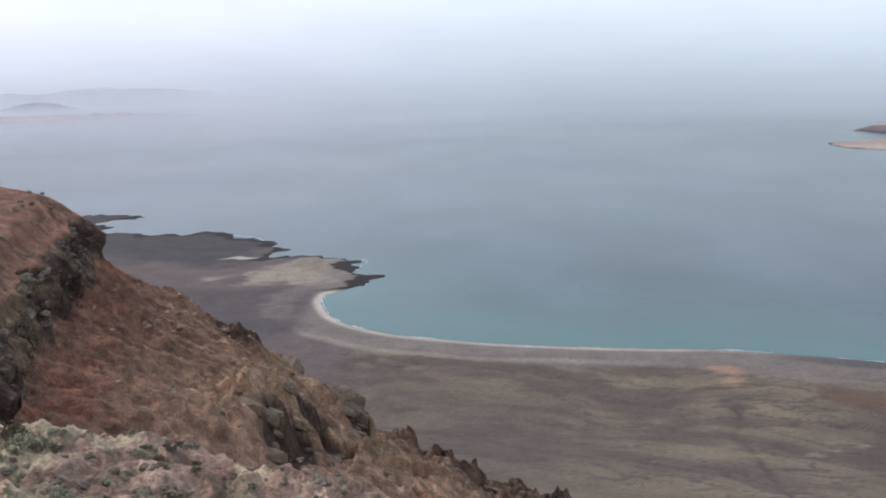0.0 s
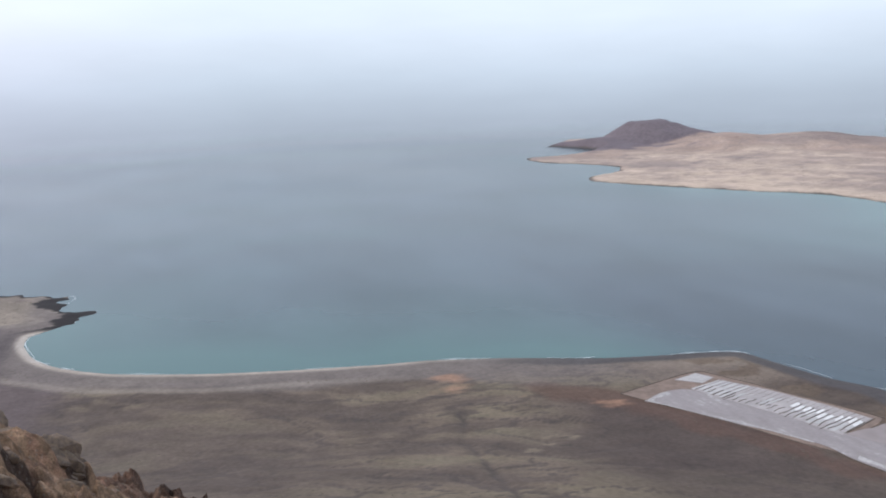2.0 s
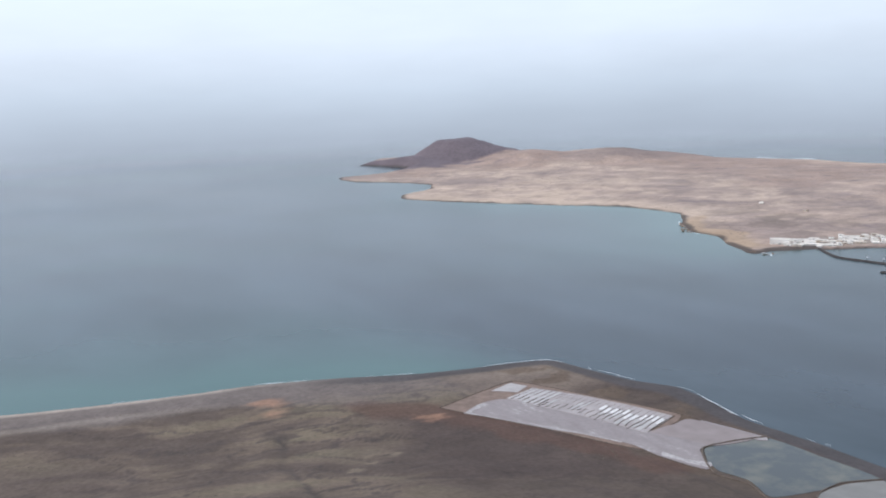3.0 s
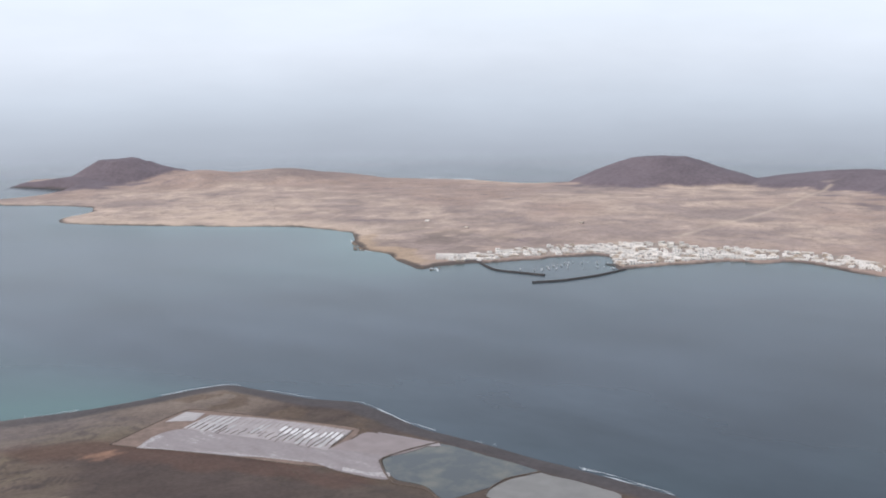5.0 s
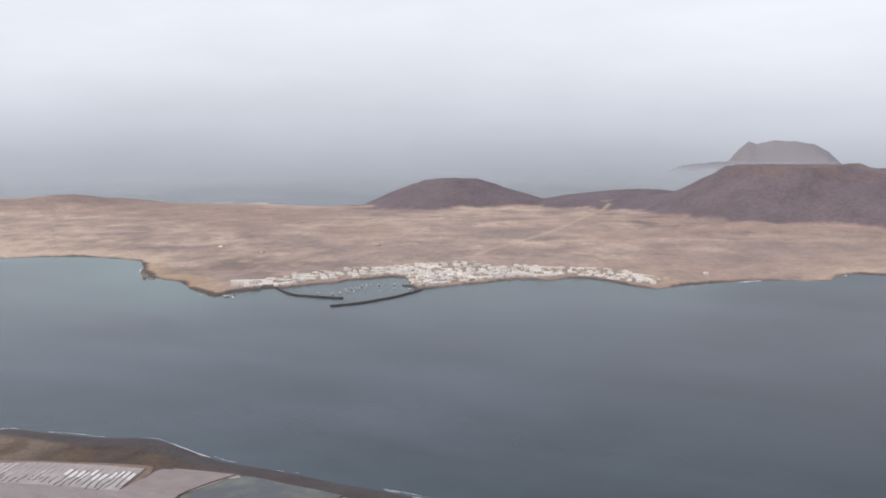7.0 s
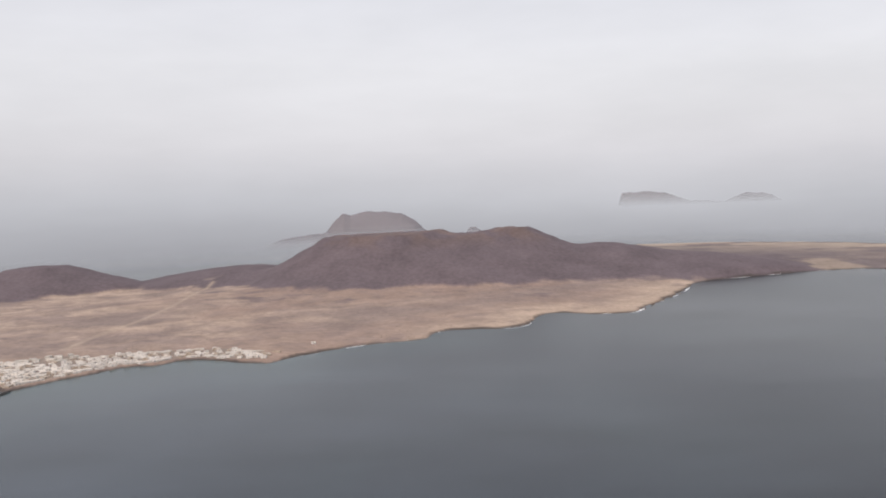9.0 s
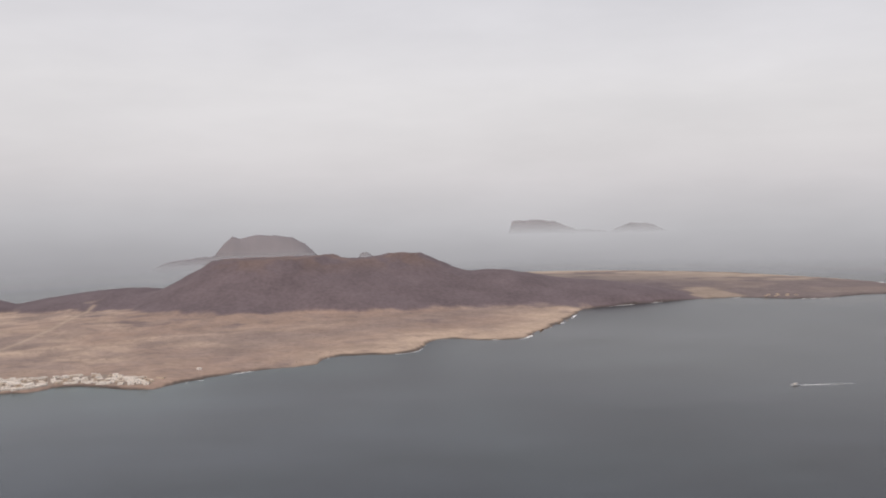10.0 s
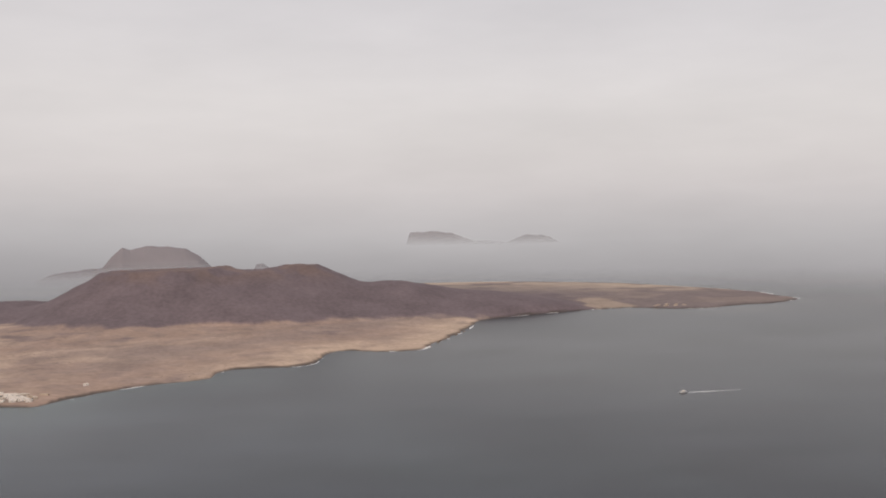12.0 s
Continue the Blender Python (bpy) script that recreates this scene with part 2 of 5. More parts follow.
def cliff_material():
    """Stony volcanic earth: rubble at hand size, clods, streaks of wash."""
    k = Nodes("cliff_earth")
    base = k.attr("earth").outputs["Color"]
    big = k.noise(0.9, 6, 0.65)
    fine = k.noise(7.0, 6, 0.7)
    vor = k.n("ShaderNodeTexVoronoi", Vector=k.pos(), Scale=2.6)
    pebble = k.range(vor.outputs["Distance"], 0.0, 0.5, 1.0, 0.0)
    pick = k.range(k.n("ShaderNodeSeparateColor", Color=vor.outputs["Color"]).outputs[0], 0.6, 0.8)
    c = k.mix(1.0, base, k.range(big, 0.3, 0.7, 0.6, 1.4), "MULTIPLY")
    c = k.mix(1.0, c, k.range(fine, 0.25, 0.75, 0.5, 1.5), "MULTIPLY")
    c = k.mix(k.math("MULTIPLY", k.math("MULTIPLY", pebble, pick), 0.55), c, (0.27, 0.235, 0.19))
    warp = k.n("ShaderNodeVectorMath", Vector=k.pos())
    k.put(warp.inputs[1], k.n("ShaderNodeTexNoise", Vector=k.pos(), Scale=1.3, Detail=4.0).outputs["Color"])
    chunk = k.n("ShaderNodeTexVoronoi", Vector=warp.outputs[0], Scale=1.2)
    face = k.n("ShaderNodeSeparateColor", Color=chunk.outputs["Color"]).outputs[1]
    c = k.mix(1.0, c, k.range(face, 0.0, 1.0, 0.78, 1.22), "MULTIPLY")
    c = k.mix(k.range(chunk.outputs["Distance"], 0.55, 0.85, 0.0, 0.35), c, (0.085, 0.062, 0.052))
    k.set(Base_Color=c, Roughness=0.95, Specular_IOR_Level=0.12)
    big = k.math("ADD", big, k.math("MULTIPLY", k.math("SUBTRACT", face, chunk.outputs["Distance"]), 0.3))
    h = k.math("ADD", k.math("MULTIPLY", big, 1.4), k.math("ADD", k.math("MULTIPLY", fine, 0.35), k.math("MULTIPLY", k.math("MULTIPLY", pebble, pick), 0.25)))
    k.bump(h, 1.0, 0.4)
    return k.m


M_CLIFF = cliff_material()
M_ROCK = plain_material("dark_basalt", (0.055, 0.048, 0.046), 0.9, 0.8, 0.4)
M_SALT = plain_material("salt_crust", (0.44, 0.41, 0.395), 0.7, 0.2, 0.12)
M_PINK = plain_material("pink_mud", (0.25, 0.202, 0.19), 0.6, 0.07, 0.14, 0.4)


def salt_mud():
    """Damp grey mud with drying streaks of salt along the pan."""
    k = Nodes("salt_mud")
    wash = k.noise(0.05, 5, 0.6, stretch=(1.9, 0.55, 1.0))
    fine = k.noise(0.35, 5, 0.65)
    c = k.mix(k.range(wash, 0.35, 0.7), (0.235, 0.195, 0.188), (0.30, 0.257, 0.248))
    c = k.mix(k.math("MULTIPLY", k.range(wash, 0.58, 0.66), k.range(fine, 0.45, 0.6)), c, (0.41, 0.375, 0.36))
    c = k.mix(1.0, c, k.range(fine, 0.3, 0.7, 0.9, 1.1), "MULTIPLY")
    k.set(Base_Color=c, Roughness=0.6, Specular_IOR_Level=0.4)
    return k.m


M_MUD = salt_mud()
M_BROWN = plain_material("brown_silt", (0.205, 0.145, 0.115), 0.8, 0.2, 0.2)
M_FOAM = plain_material("foam", (0.8, 0.82, 0.82), 0.6, 1.0, 0.1)
M_WHITE = plain_material("whitewash", (0.78, 0.735, 0.68), 0.8, 0.6, 0.08)
M_CREAM = plain_material("cream_render", (0.50, 0.41, 0.33), 0.85, 0.6, 0.1)
M_ROOF = plain_material("flat_roof_screed", (0.66, 0.60, 0.53), 0.9, 0.02, 0.3)
M_SHUT = plain_material("dark_opening", (0.045, 0.05, 0.055), 0.4, 2.0, 0.2)
M_DOOR = plain_material("painted_door", (0.06, 0.10, 0.13), 0.6, 2.0, 0.2)
M_HULL = plain_material("boat_gelcoat", (0.52, 0.53, 0.54), 0.35, 2.0, 0.05)


# ---- making meshes ----
def mesh_from(name, verts, faces, material, smooth=False):
    me = bpy.data.meshes.new(name)
    me.from_pydata([tuple(v) for v in verts], [], [tuple(f) for f in faces])
    me.materials.append(material)
    if smooth:
        me.polygons.foreach_set("use_smooth", [True] * len(me.polygons))
    me.update()
    return me


def grid_mesh(name, X, Y, Z, material, keep=None, colour=None, extra=None):
    """A sheet from three arrays of one shape; keep says which corners are wanted."""
    nr, nc = X.shape
    idx = np.arange(nr * nc).reshape(nr, nc)
    q = np.stack([idx[:-1, :-1], idx[:-1, 1:], idx[1:, 1:], idx[1:, :-1]], -1).reshape(-1, 4)
    co = np.stack([X, Y, Z], -1).reshape(-1, 3)
    if keep is not None:
        q = q[keep.reshape(-1)[q].any(1)]
    used = np.unique(q)
    remap = np.full(len(co), -1)
    remap[used] = np.arange(len(used))
    q, co = remap[q], co[used]
    me = bpy.data.meshes.new(name)
    me.vertices.add(len(co))
    me.vertices.foreach_set("co", co.ravel())
    me.loops.add(q.size)
    me.loops.foreach_set("vertex_index", q.ravel().astype(np.int32))
    me.polygons.add(len(q))
    me.polygons.foreach_set("loop_start", np.arange(0, q.size, 4, dtype=np.int32))
    me.polygons.foreach_set("loop_total", np.full(len(q), 4, dtype=np.int32))
    me.polygons.foreach_set("use_smooth", np.ones(len(q), bool))
    me.update(calc_edges=True)
    me.materials.append(material)
    if colour is not None:
        a = me.color_attributes.new("earth", "FLOAT_COLOR", "POINT")
        c = np.concatenate([colour.reshape(-1, 3)[used], np.ones((len(used), 1))], 1)
        a.data.foreach_set("color", c.ravel())
    if extra is not None:
        a = me.attributes.new(extra[0], "FLOAT", "POINT")
        a.data.foreach_set("value", extra[1].reshape(-1)[used].astype(np.float32))
    ob = new(name, me)
    return ob


def part(name, mesh, parent, label=""):
    ob = new(name, mesh)
    ob.parent = parent
    return tagged(ob, label)


def boxes(name, specs, material):
    """One mesh from boxes (x0, y0, z0, x1, y1, z1)."""
    v, f = [], []
    for x0, y0, z0, x1, y1, z1 in specs:
        o = len(v)
        v += [(x0, y0, z0), (x1, y0, z0), (x1, y1, z0), (x0, y1, z0), (x0, y0, z1), (x1, y0, z1), (x1, y1, z1), (x0, y1, z1)]
        f += [(o, o + 3, o + 2, o + 1), (o + 4, o + 5, o + 6, o + 7)]
        f += [(o + i, o + (i + 1) % 4, o + 4 + (i + 1) % 4, o + 4 + i) for i in range(4)]
    return mesh_from(name, v, f, material)


def mixed(a, b, w):
    return a + (np.array(b) - a) * w[..., None]


# ---- sea ----
def make_sea():
    az = np.radians(np.concatenate([np.arange(-30, 125, 0.3), np.arange(125, 330.1, 4.1)]))
    az[-1] = az[0] + 2 * np.pi
    r = np.concatenate([[1.0], np.geomspace(200, 4940, 230)])
    R, A = np.meshgrid(r, az, indexing="ij")
    X, Y = R * np.sin(A), R * np.cos(A)
    d1 = line_distance(X, Y, smooth_line(COAST_BAY, 30))
    d2 = line_distance(X, Y, smooth_line(ISLE_WEST[3:] + ISLE_TOWN, 60))
    n = fbm(X, Y, 160, 4, 40)
    bay = ramp01(Y, 560, 720) * ramp01(480 - X, 0, 160)
    s = 0.95 * np.exp(-np.maximum(d1 + 25 * n, 0) / 85) * (0.1 + 0.75 * bay) + 0.5 * np.exp(-np.maximum(d1 + 60 * n, 0) / 260) * bay
    s += 0.5 * np.exp(-np.maximum(d2 + 40 * n, 0) / 90) * ramp01(Y, -300, 600) + 0.45 * np.exp(-np.maximum(d2 + 60 * n, 0) / 190) * ramp01(Y, 850, 1150) * ramp01(1900 - Y, 0, 400)
    s += 0.18 * ramp01(n, 0.1, 0.9) * ramp01(2400 - R, 0, 900) * bay
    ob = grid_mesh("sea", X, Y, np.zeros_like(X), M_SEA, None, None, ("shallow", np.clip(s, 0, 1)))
    tagged(ob, "calm grey-blue sea, turquoise over the shallow bay", "sea", kind="structure")


make_sea()


# ---- the large island ----
def hill(x, y, az, r, top, flat, foot, power=1.0):
    cx, cy = polar(az, r)
    d = np.hypot(x - cx, y - cy) * (1 + 0.10 * fbm(x, y, foot * 0.7, 3, int(az)))
    t = np.clip((foot - d) / (foot - flat), 0, 1)
    return top * t**power


def isle_height(x, y, d):
    z = 2.2 * (1 - np.exp(-np.maximum(d, 0) / 5)) + 0.018 * np.clip(d, 0, 700) + 0.35 * np.minimum(d, 0)
    inland = ramp01(d, 20, 200)
    z = z + inland * 2.0 * fbm(x, y, 180, 4, 11)
    h = np.zeros_like(z)
    for c in ISLE_HILLS:
        h = h + hill(x, y, *c) ** 7
    h = np.maximum(h ** (1 / 7), 0)
    for az, r, high, foot in SKIRTS:
        h = np.maximum(h, hill(x, y, az, r, high, 0, foot, 1.7))
    rill = 1 - 0.06 * np.abs(fbm(x, y, 60, 3, 12)) * ramp01(h, 5, 40)
    lifted = z + h * rill * ramp01(d, -5, 40)
    for c in SAND_HILLS:
        lifted = lifted + hill(x, y, *c) * ramp01(d, -5, 60)
    return np.where(d > 0, lifted + 0.5 * fbm(x, y, 30, 3, 13) * ramp01(d, 4, 40), z), h


ISLE_HILLS = [  # bearing, distance, height, flat top, foot, power
    (29.2, 3078, 67, 60, 190, 1.2), (30.1, 3078, 58, 44, 170, 1.0), (60.8, 2740, 73, 78, 252, 0.82), (62.1, 2740, 58, 50, 225, 0.75), (80.3, 2540, 112, 145, 405, 1.35), (84.9, 2500, 101, 60, 330, 1.0),
    (88.2, 2540, 117, 42, 335, 1.1), (93.6, 2560, 70, 40, 350, 0.95), (98.3, 2570, 38, 60, 330, 0.85), (72.0, 2740, 38, 60, 330, 0.8),
]
SKIRTS = [(26.6, 2990, 30, 330), (60.0, 2720, 15, 430), (77.0, 2400, 16, 420), (104.0, 2700, 7, 380)]
SAND_HILLS = [(32.6, 2930, 15, 50, 190, 1.0), (36.0, 2930, 19, 120, 270, 0.9), (40.3, 2950, 18, 80, 240, 0.9)]


ISLE_TRACKS = [[(1427, 767), (1540, 776), (1700, 778), (1917, 790), (2100, 815), (2240, 836), (2370, 850)]]
TOWN_EDGE = [(1046, 912), (1075, 892), (1112, 876), (1155, 855), (1197, 833), (1240, 800), (1240, 768), (1188, 732), (1160, 703), (1196, 688), (1238, 665),
    (1266, 644), (1318, 612), (1324, 570), (1362, 546), (1360, 495), (1340, 448), (1336, 410)]
TOWN_INLAND = [(1046, 960), (1138, 934), (1223, 899), (1303, 843), (1357, 792), (1383, 735), (1367, 680), (1409, 652), (1403, 621), (1420, 558),
    (1432, 500), (1388, 428), (1356, 404)]


def make_isle():
    xs, ys = np.arange(860, 3660, 6.5), np.arange(-1340, 3090, 6.5)
    X, Y = np.meshgrid(xs, ys)
    d = signed(X, Y, isle_rocky[::2])
    Z, H = isle_height(X, Y, d)
    sand, pale = np.array((0.398, 0.302, 0.246)), (0.545, 0.42, 0.325)
    scrub, lava, brown = (0.275, 0.214, 0.19), (0.158, 0.127, 0.136), (0.335, 0.24, 0.195)
    col = np.broadcast_to(sand, X.shape + (3,)).copy()
    wx, wy = X + 60 * fbm(X, Y, 240, 3, 19), Y + 60 * fbm(X, Y, 240, 3, 20)
    streak = fbm((wx * 0.55 - wy * 0.83) * 0.5, wx * 0.83 + wy * 0.55, 170, 5, 21, 0.6)
    col = mixed(col, scrub, ramp01(streak, 0.0, 0.4) * 0.4)
    patch = fbm(wx, wy, 95, 5, 31, 0.66)
    col = mixed(col, scrub, ramp01(patch, 0.05, 0.4) * 0.75)
    col = mixed(col, pale, ramp01(-patch, 0.15, 0.5) * 0.45)
    col = mixed(col, pale, ramp01(-streak, 0.12, 0.55) * 0.45)
    col = mixed(col, brown, ramp01(fbm(X, Y, 420, 4, 22), 0.0, 0.5) * 0.7)
    col = mixed(col, scrub, ramp01(fbm(X, Y, 26, 3, 23), 0.1, 0.5) * 0.5)
    rugged = np.exp(-(((X - 1190) / 190) ** 2 + ((Y - 1080) / 230) ** 2))
    col = mixed(col, (0.21, 0.165, 0.14), rugged * ramp01(fbm(X, Y, 34, 4, 115), -0.15, 0.3) * 0.7)
    col = mixed(col, scrub, np.exp(-(((d - 240 + 60 * fbm(X, Y, 140, 3, 116)) / 75) ** 2)) * ramp01(Y, 620, 300) * ramp01(X, 2330, 2230) * 0.75)
    col = mixed(col, pale, np.exp(-((np.maximum(d, 0) / 95) ** 2)) * ramp01(Y, 350, 50) * ramp01(X, 2330, 2230) * 0.85)
    col = mixed(col, pale, np.exp(-((np.maximum(d - 12, 0) / 60) ** 2)) * ramp01(Y, 1150, 1350) * ramp01(2000 - Y, 0, 200) * 0.7)
    col = mixed(col, brown, np.exp(-np.maximum(d, 0) / 60) * ramp01(Y, 250, 500) * ramp01(1200 - Y, 0, 120) * 0.55)
    col = mixed(col, (0.40, 0.29, 0.20), ramp01(46 + 14 * fbm(X, Y, 40, 3, 28) - d, 0, 18) * ramp01(Y, 930, 960) * ramp01(1240 - Y, 0, 30) * 0.85)
    lava_mask = ramp01(H + 5 * fbm(X, Y, 60, 5, 29), 2, 9)
    east = ramp01(fbm(X, Y, 200, 3, 25) * 60 + X - 2300, -45, 45) * ramp01(-Y, 150, 330)
    col = mixed(col, (0.235, 0.18, 0.16), ramp01(hill(X, Y, 40.3, 2950, 18, 70, 230, 0.9) + 5 * fbm(X, Y, 60, 4, 117), 5, 13) * 0.8)
    col = mixed(col, (0.205, 0.168, 0.163), east * ramp01(fbm(X, Y, 300, 4, 24), -0.9, -0.3))
    col = mixed(col, lava, east * ramp01(X, 2950, 2750) * ramp01(Y + 50 * fbm(X, Y, 90, 3, 122), -710, -650) * 0.8)
    col = mixed(col, lava, lava_mask * (1 - 0.5 * ramp01(X, 2500, 2750) * ramp01(-Y, 250, 400)))
    col = mixed(col, (0.20, 0.145, 0.128), lava_mask * ramp01(H, 70, 115) * ramp01(fbm(X, Y, 90, 4, 30), -0.1, 0.4) * 0.7)
    north = np.exp(-((np.maximum(d - 8, 0) / 330) ** 2)) * ramp01(X, 2780, 3000) * ramp01(fbm(X, Y, 120, 4, 26), -0.7, -0.1)
    col = mixed(col, (0.47, 0.385, 0.305), north * 0.9)
    beach = ramp01(80 + 60 * fbm(X, Y, 90, 4, 108) - np.hypot((X - 2500) / 1.6, Y + 745), 0, 40) + 0.25 * ramp01(fbm(X, Y, 150, 4, 109), 0.1, 0.5) * ramp01(X, 2380, 2500) * ramp01(-Y, 450, 600)
    col = mixed(col, (0.37, 0.295, 0.235), np.clip(beach, 0, 1) * 0.8)
    for track in ISLE_TRACKS:
        dt = line_distance(X, Y, smooth_line(track, 40))
        col = mixed(col, (0.47, 0.37, 0.29), np.exp(-((dt / 5.5) ** 2)) * 0.75)
    col = mixed(col, (0.40, 0.315, 0.27), ramp01(16 + 26 * fbm(X, Y, 30, 4, 121) - np.hypot((X - 2410) * 0.7, Y - 862), 0, 22) * 0.45)
    town = signed(X, Y, np.array(TOWN_EDGE + TOWN_INLAND[::-1], float))
    col = mixed(col, (0.29, 0.245, 0.21), ramp01(town, -3, 4) * 0.8)
    col = mixed(col, (0.085, 0.07, 0.063), ramp01(9.0 + 6 * fbm(X, Y, 40, 3, 27) + 9 * ramp01(Y, 885, 900) * ramp01(1015 - Y, 0, 25) - d, 0, 7) * 0.92)
    ob = grid_mesh("island", X, Y, Z, M_ISLE, d > -14, col)
    tagged(ob, "arid sandy island with dark volcanic cones across the strait", "island", kind="structure")


make_isle()


# ---- the land below and under the viewpoint ----
WORKS = [(316, 602), (389, 625), (406, 612), (450, 502), (458, 475), (470, 424), (475, 343), (476, 280), (420, 280), (396, 360), (393, 401), (383, 452), (356, 518), (324, 581)]


def shore_height(x, y, d):
    r = np.hypot(x, y)
    z = 1.8 * (1 - np.exp(-np.maximum(d, 0) / 14)) + 0.3 * np.minimum(d, 0)
    talus = ramp01(d, 60, 420)
    z = z + talus * 9.0 + 34.0 * ramp01(r, 620, 300) * ramp01(d, 30, 200)
    wx, wy = x + 25 * fbm(x, y, 130, 3, 30), y + 25 * fbm(x, y, 130, 3, 29)
    gully = np.abs(fbm(wx * 0.75 + 0.15 * wy, wy * 1.5 + 0.5 * wx, 95, 5, 31, 0.6))
    z = z + talus * 4.5 * np.minimum(gully, 0.35) + 0.4 * fbm(x, y, 22, 3, 32) * ramp01(d, 20, 60)
    flat = ramp01(signed(x, y, np.array(WORKS, float)), -14, -2)
    z = z * (1 - flat) + 1.75 * flat
    wall = np.maximum(0, 205 - 0.95 * r) * ramp01(y, -400, 0)
    back = 236 * ramp01(-x - 0.35 * y, 60, 330) * ramp01(r, 1500, 700)
    high = np.maximum(wall, np.where(y < 60, back, 0))
    return np.where(high > 0.5, np.maximum(z, high), z)


def make_shore():
    xs, ys = np.arange(-760, 540, 2.7), np.arange(-160, 1640, 2.7)
    X, Y = np.meshgrid(xs, ys)
    d = signed(X, Y, coast)
    Z = shore_height(X, Y, d)
    olive, dark, mauve = np.array((0.146, 0.110, 0.084)), (0.088, 0.067, 0.057), (0.118, 0.09, 0.087)
    col = np.broadcast_to(olive, X.shape + (3,)).copy()
    wx, wy = X + 25 * fbm(X, Y, 130, 3, 30), Y + 25 * fbm(X, Y, 130, 3, 29)
    g = np.abs(fbm(wx * 0.75 + 0.15 * wy, wy * 1.5 + 0.5 * wx, 95, 5, 31, 0.6))
    st = fbm(wx * 0.75 + 0.1 * wy, wy * 1.55 + 0.45 * wx, 120, 5, 34, 0.65)
    col = mixed(col, dark, ramp01(st, 0.0, 0.3) * 0.75)
    col = mixed(col, (0.17, 0.134, 0.094), ramp01(-st, 0.0, 0.35) * 0.75)
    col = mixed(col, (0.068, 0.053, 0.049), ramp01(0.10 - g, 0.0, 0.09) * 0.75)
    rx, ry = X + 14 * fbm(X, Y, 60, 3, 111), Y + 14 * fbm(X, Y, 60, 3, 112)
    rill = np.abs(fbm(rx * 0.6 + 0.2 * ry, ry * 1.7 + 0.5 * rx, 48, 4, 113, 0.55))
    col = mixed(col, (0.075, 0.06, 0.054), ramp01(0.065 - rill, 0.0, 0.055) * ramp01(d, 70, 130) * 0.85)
    col = mixed(col, (0.162, 0.134, 0.094), ramp01(rill, 0.3, 0.7) * ramp01(-st, -0.25, 0.25) * 0.5)
    col = mixed(col, (0.076, 0.056, 0.049), ramp01(X + 30 * fbm(X, Y, 90, 3, 39), 205, 300) * ramp01(620 - Y, -20, 60) * 0.75)
    col = mixed(col, (0.105, 0.064, 0.05), ramp01(24 + 12 * fbm(X, Y, 30, 3, 110) - line_distance(X, Y, np.array([(270.0, 640.0), (318.0, 585.0), (352.0, 505.0), (380.0, 430.0)])), 0, 14) * 0.8)
    col = mixed(col, (0.095, 0.072, 0.062), ramp01(735 - np.hypot(X, Y) + 40 * fbm(X, Y, 90, 3, 120), 0, 150) * ramp01(150 - X, 0, 120) * 0.55)
    col = mixed(col, mauve, ramp01(-75 + 40 * fbm(X, Y, 120, 3, 35) - X, 0, 60) * 0.95)
    col = mixed(col, (0.085, 0.07, 0.07), ramp01(fbm(X * 0.6, Y * 1.6, 150, 4, 33), 0.0, 0.5) * ramp01(-120 - X, 0, 60) * 0.8)
    col = mixed(col, (0.066, 0.056, 0.058), ramp01(-225 + 30 * fbm(X, Y, 80, 3, 48) - X, 0, 40) * ramp01(Y + 0.45 * (X + 300) + 16 * fbm(X, Y, 60, 3, 49), 1110, 1160) * 0.9)
    col = mixed(col, (0.082, 0.068, 0.068), ramp01(-128 + 8 * fbm(X, Y, 40, 3, 50) - X, 0, 10) * ramp01(1020 - Y, 0, 40) * ramp01(Y, 800, 850) * 0.75)
    hx, hy = X + 45 * fbm(X, Y, 75, 4, 101), Y + 45 * fbm(X, Y, 75, 4, 102)
    dune = ramp01(72 + 25 * fbm(X, Y, 30, 4, 36) - np.hypot((hx + 162) / 1.2, hy - 1076), 0, 34)
    col = mixed(col, (0.275, 0.224, 0.18), dune * 0.92)
    col = mixed(col, (0.19, 0.155, 0.125), dune * ramp01(fbm(X, Y, 16, 4, 103), 0.05, 0.4) * 0.7)
    col = mixed(col, (0.165, 0.135, 0.125), ramp01(26 - line_distance(X, Y, np.array([(-150.0, 1010.0), (-170.0, 960.0), (-160.0, 900.0)])) + 12 * fbm(X, Y, 25, 3, 104), 0, 14) * 0.6)
    col = mixed(col, (0.46, 0.40, 0.33), ramp01(16 + 6 * fbm(X, Y, 20, 3, 41) - np.hypot(X + 121, (Y - 1127) * 1.6), 0, 5) * 0.9)
    col = mixed(col, (0.46, 0.40, 0.34), ramp01(22 + 14 * fbm(X, Y, 22, 4, 42) - np.hypot((hx + 255) * 0.85, (hy - 1184) * 1.1), 0, 14) * 0.75)
    bay = ramp01(X, -150, -128) * ramp01(Y, 560, 720)
    col = mixed(col, (0.178, 0.147, 0.133), ramp01(62 + 34 * ramp01(X, 150, 280) + 10 * fbm(X, Y, 90, 3, 43) - d, 0, 26) * bay * 0.85)
    col = mixed(col, (0.30, 0.25, 0.205), ramp01(9 - np.abs(d - 42 - 9 * fbm(X, Y, 110, 3, 44)), 0, 7) * bay * ramp01(230 - X, 0, 150) * 0.4)
    col = mixed(col, (0.36, 0.30, 0.25), ramp01(13 - d, 0, 9) * bay * ramp01(330 - X, 0, 200))
    col = mixed(col, (0.43, 0.37, 0.32), ramp01(10 - d, 0, 6) * ramp01(990 - Y, 0, 10) * ramp01(Y, 830, 900) * ramp01(X, -150, -140))
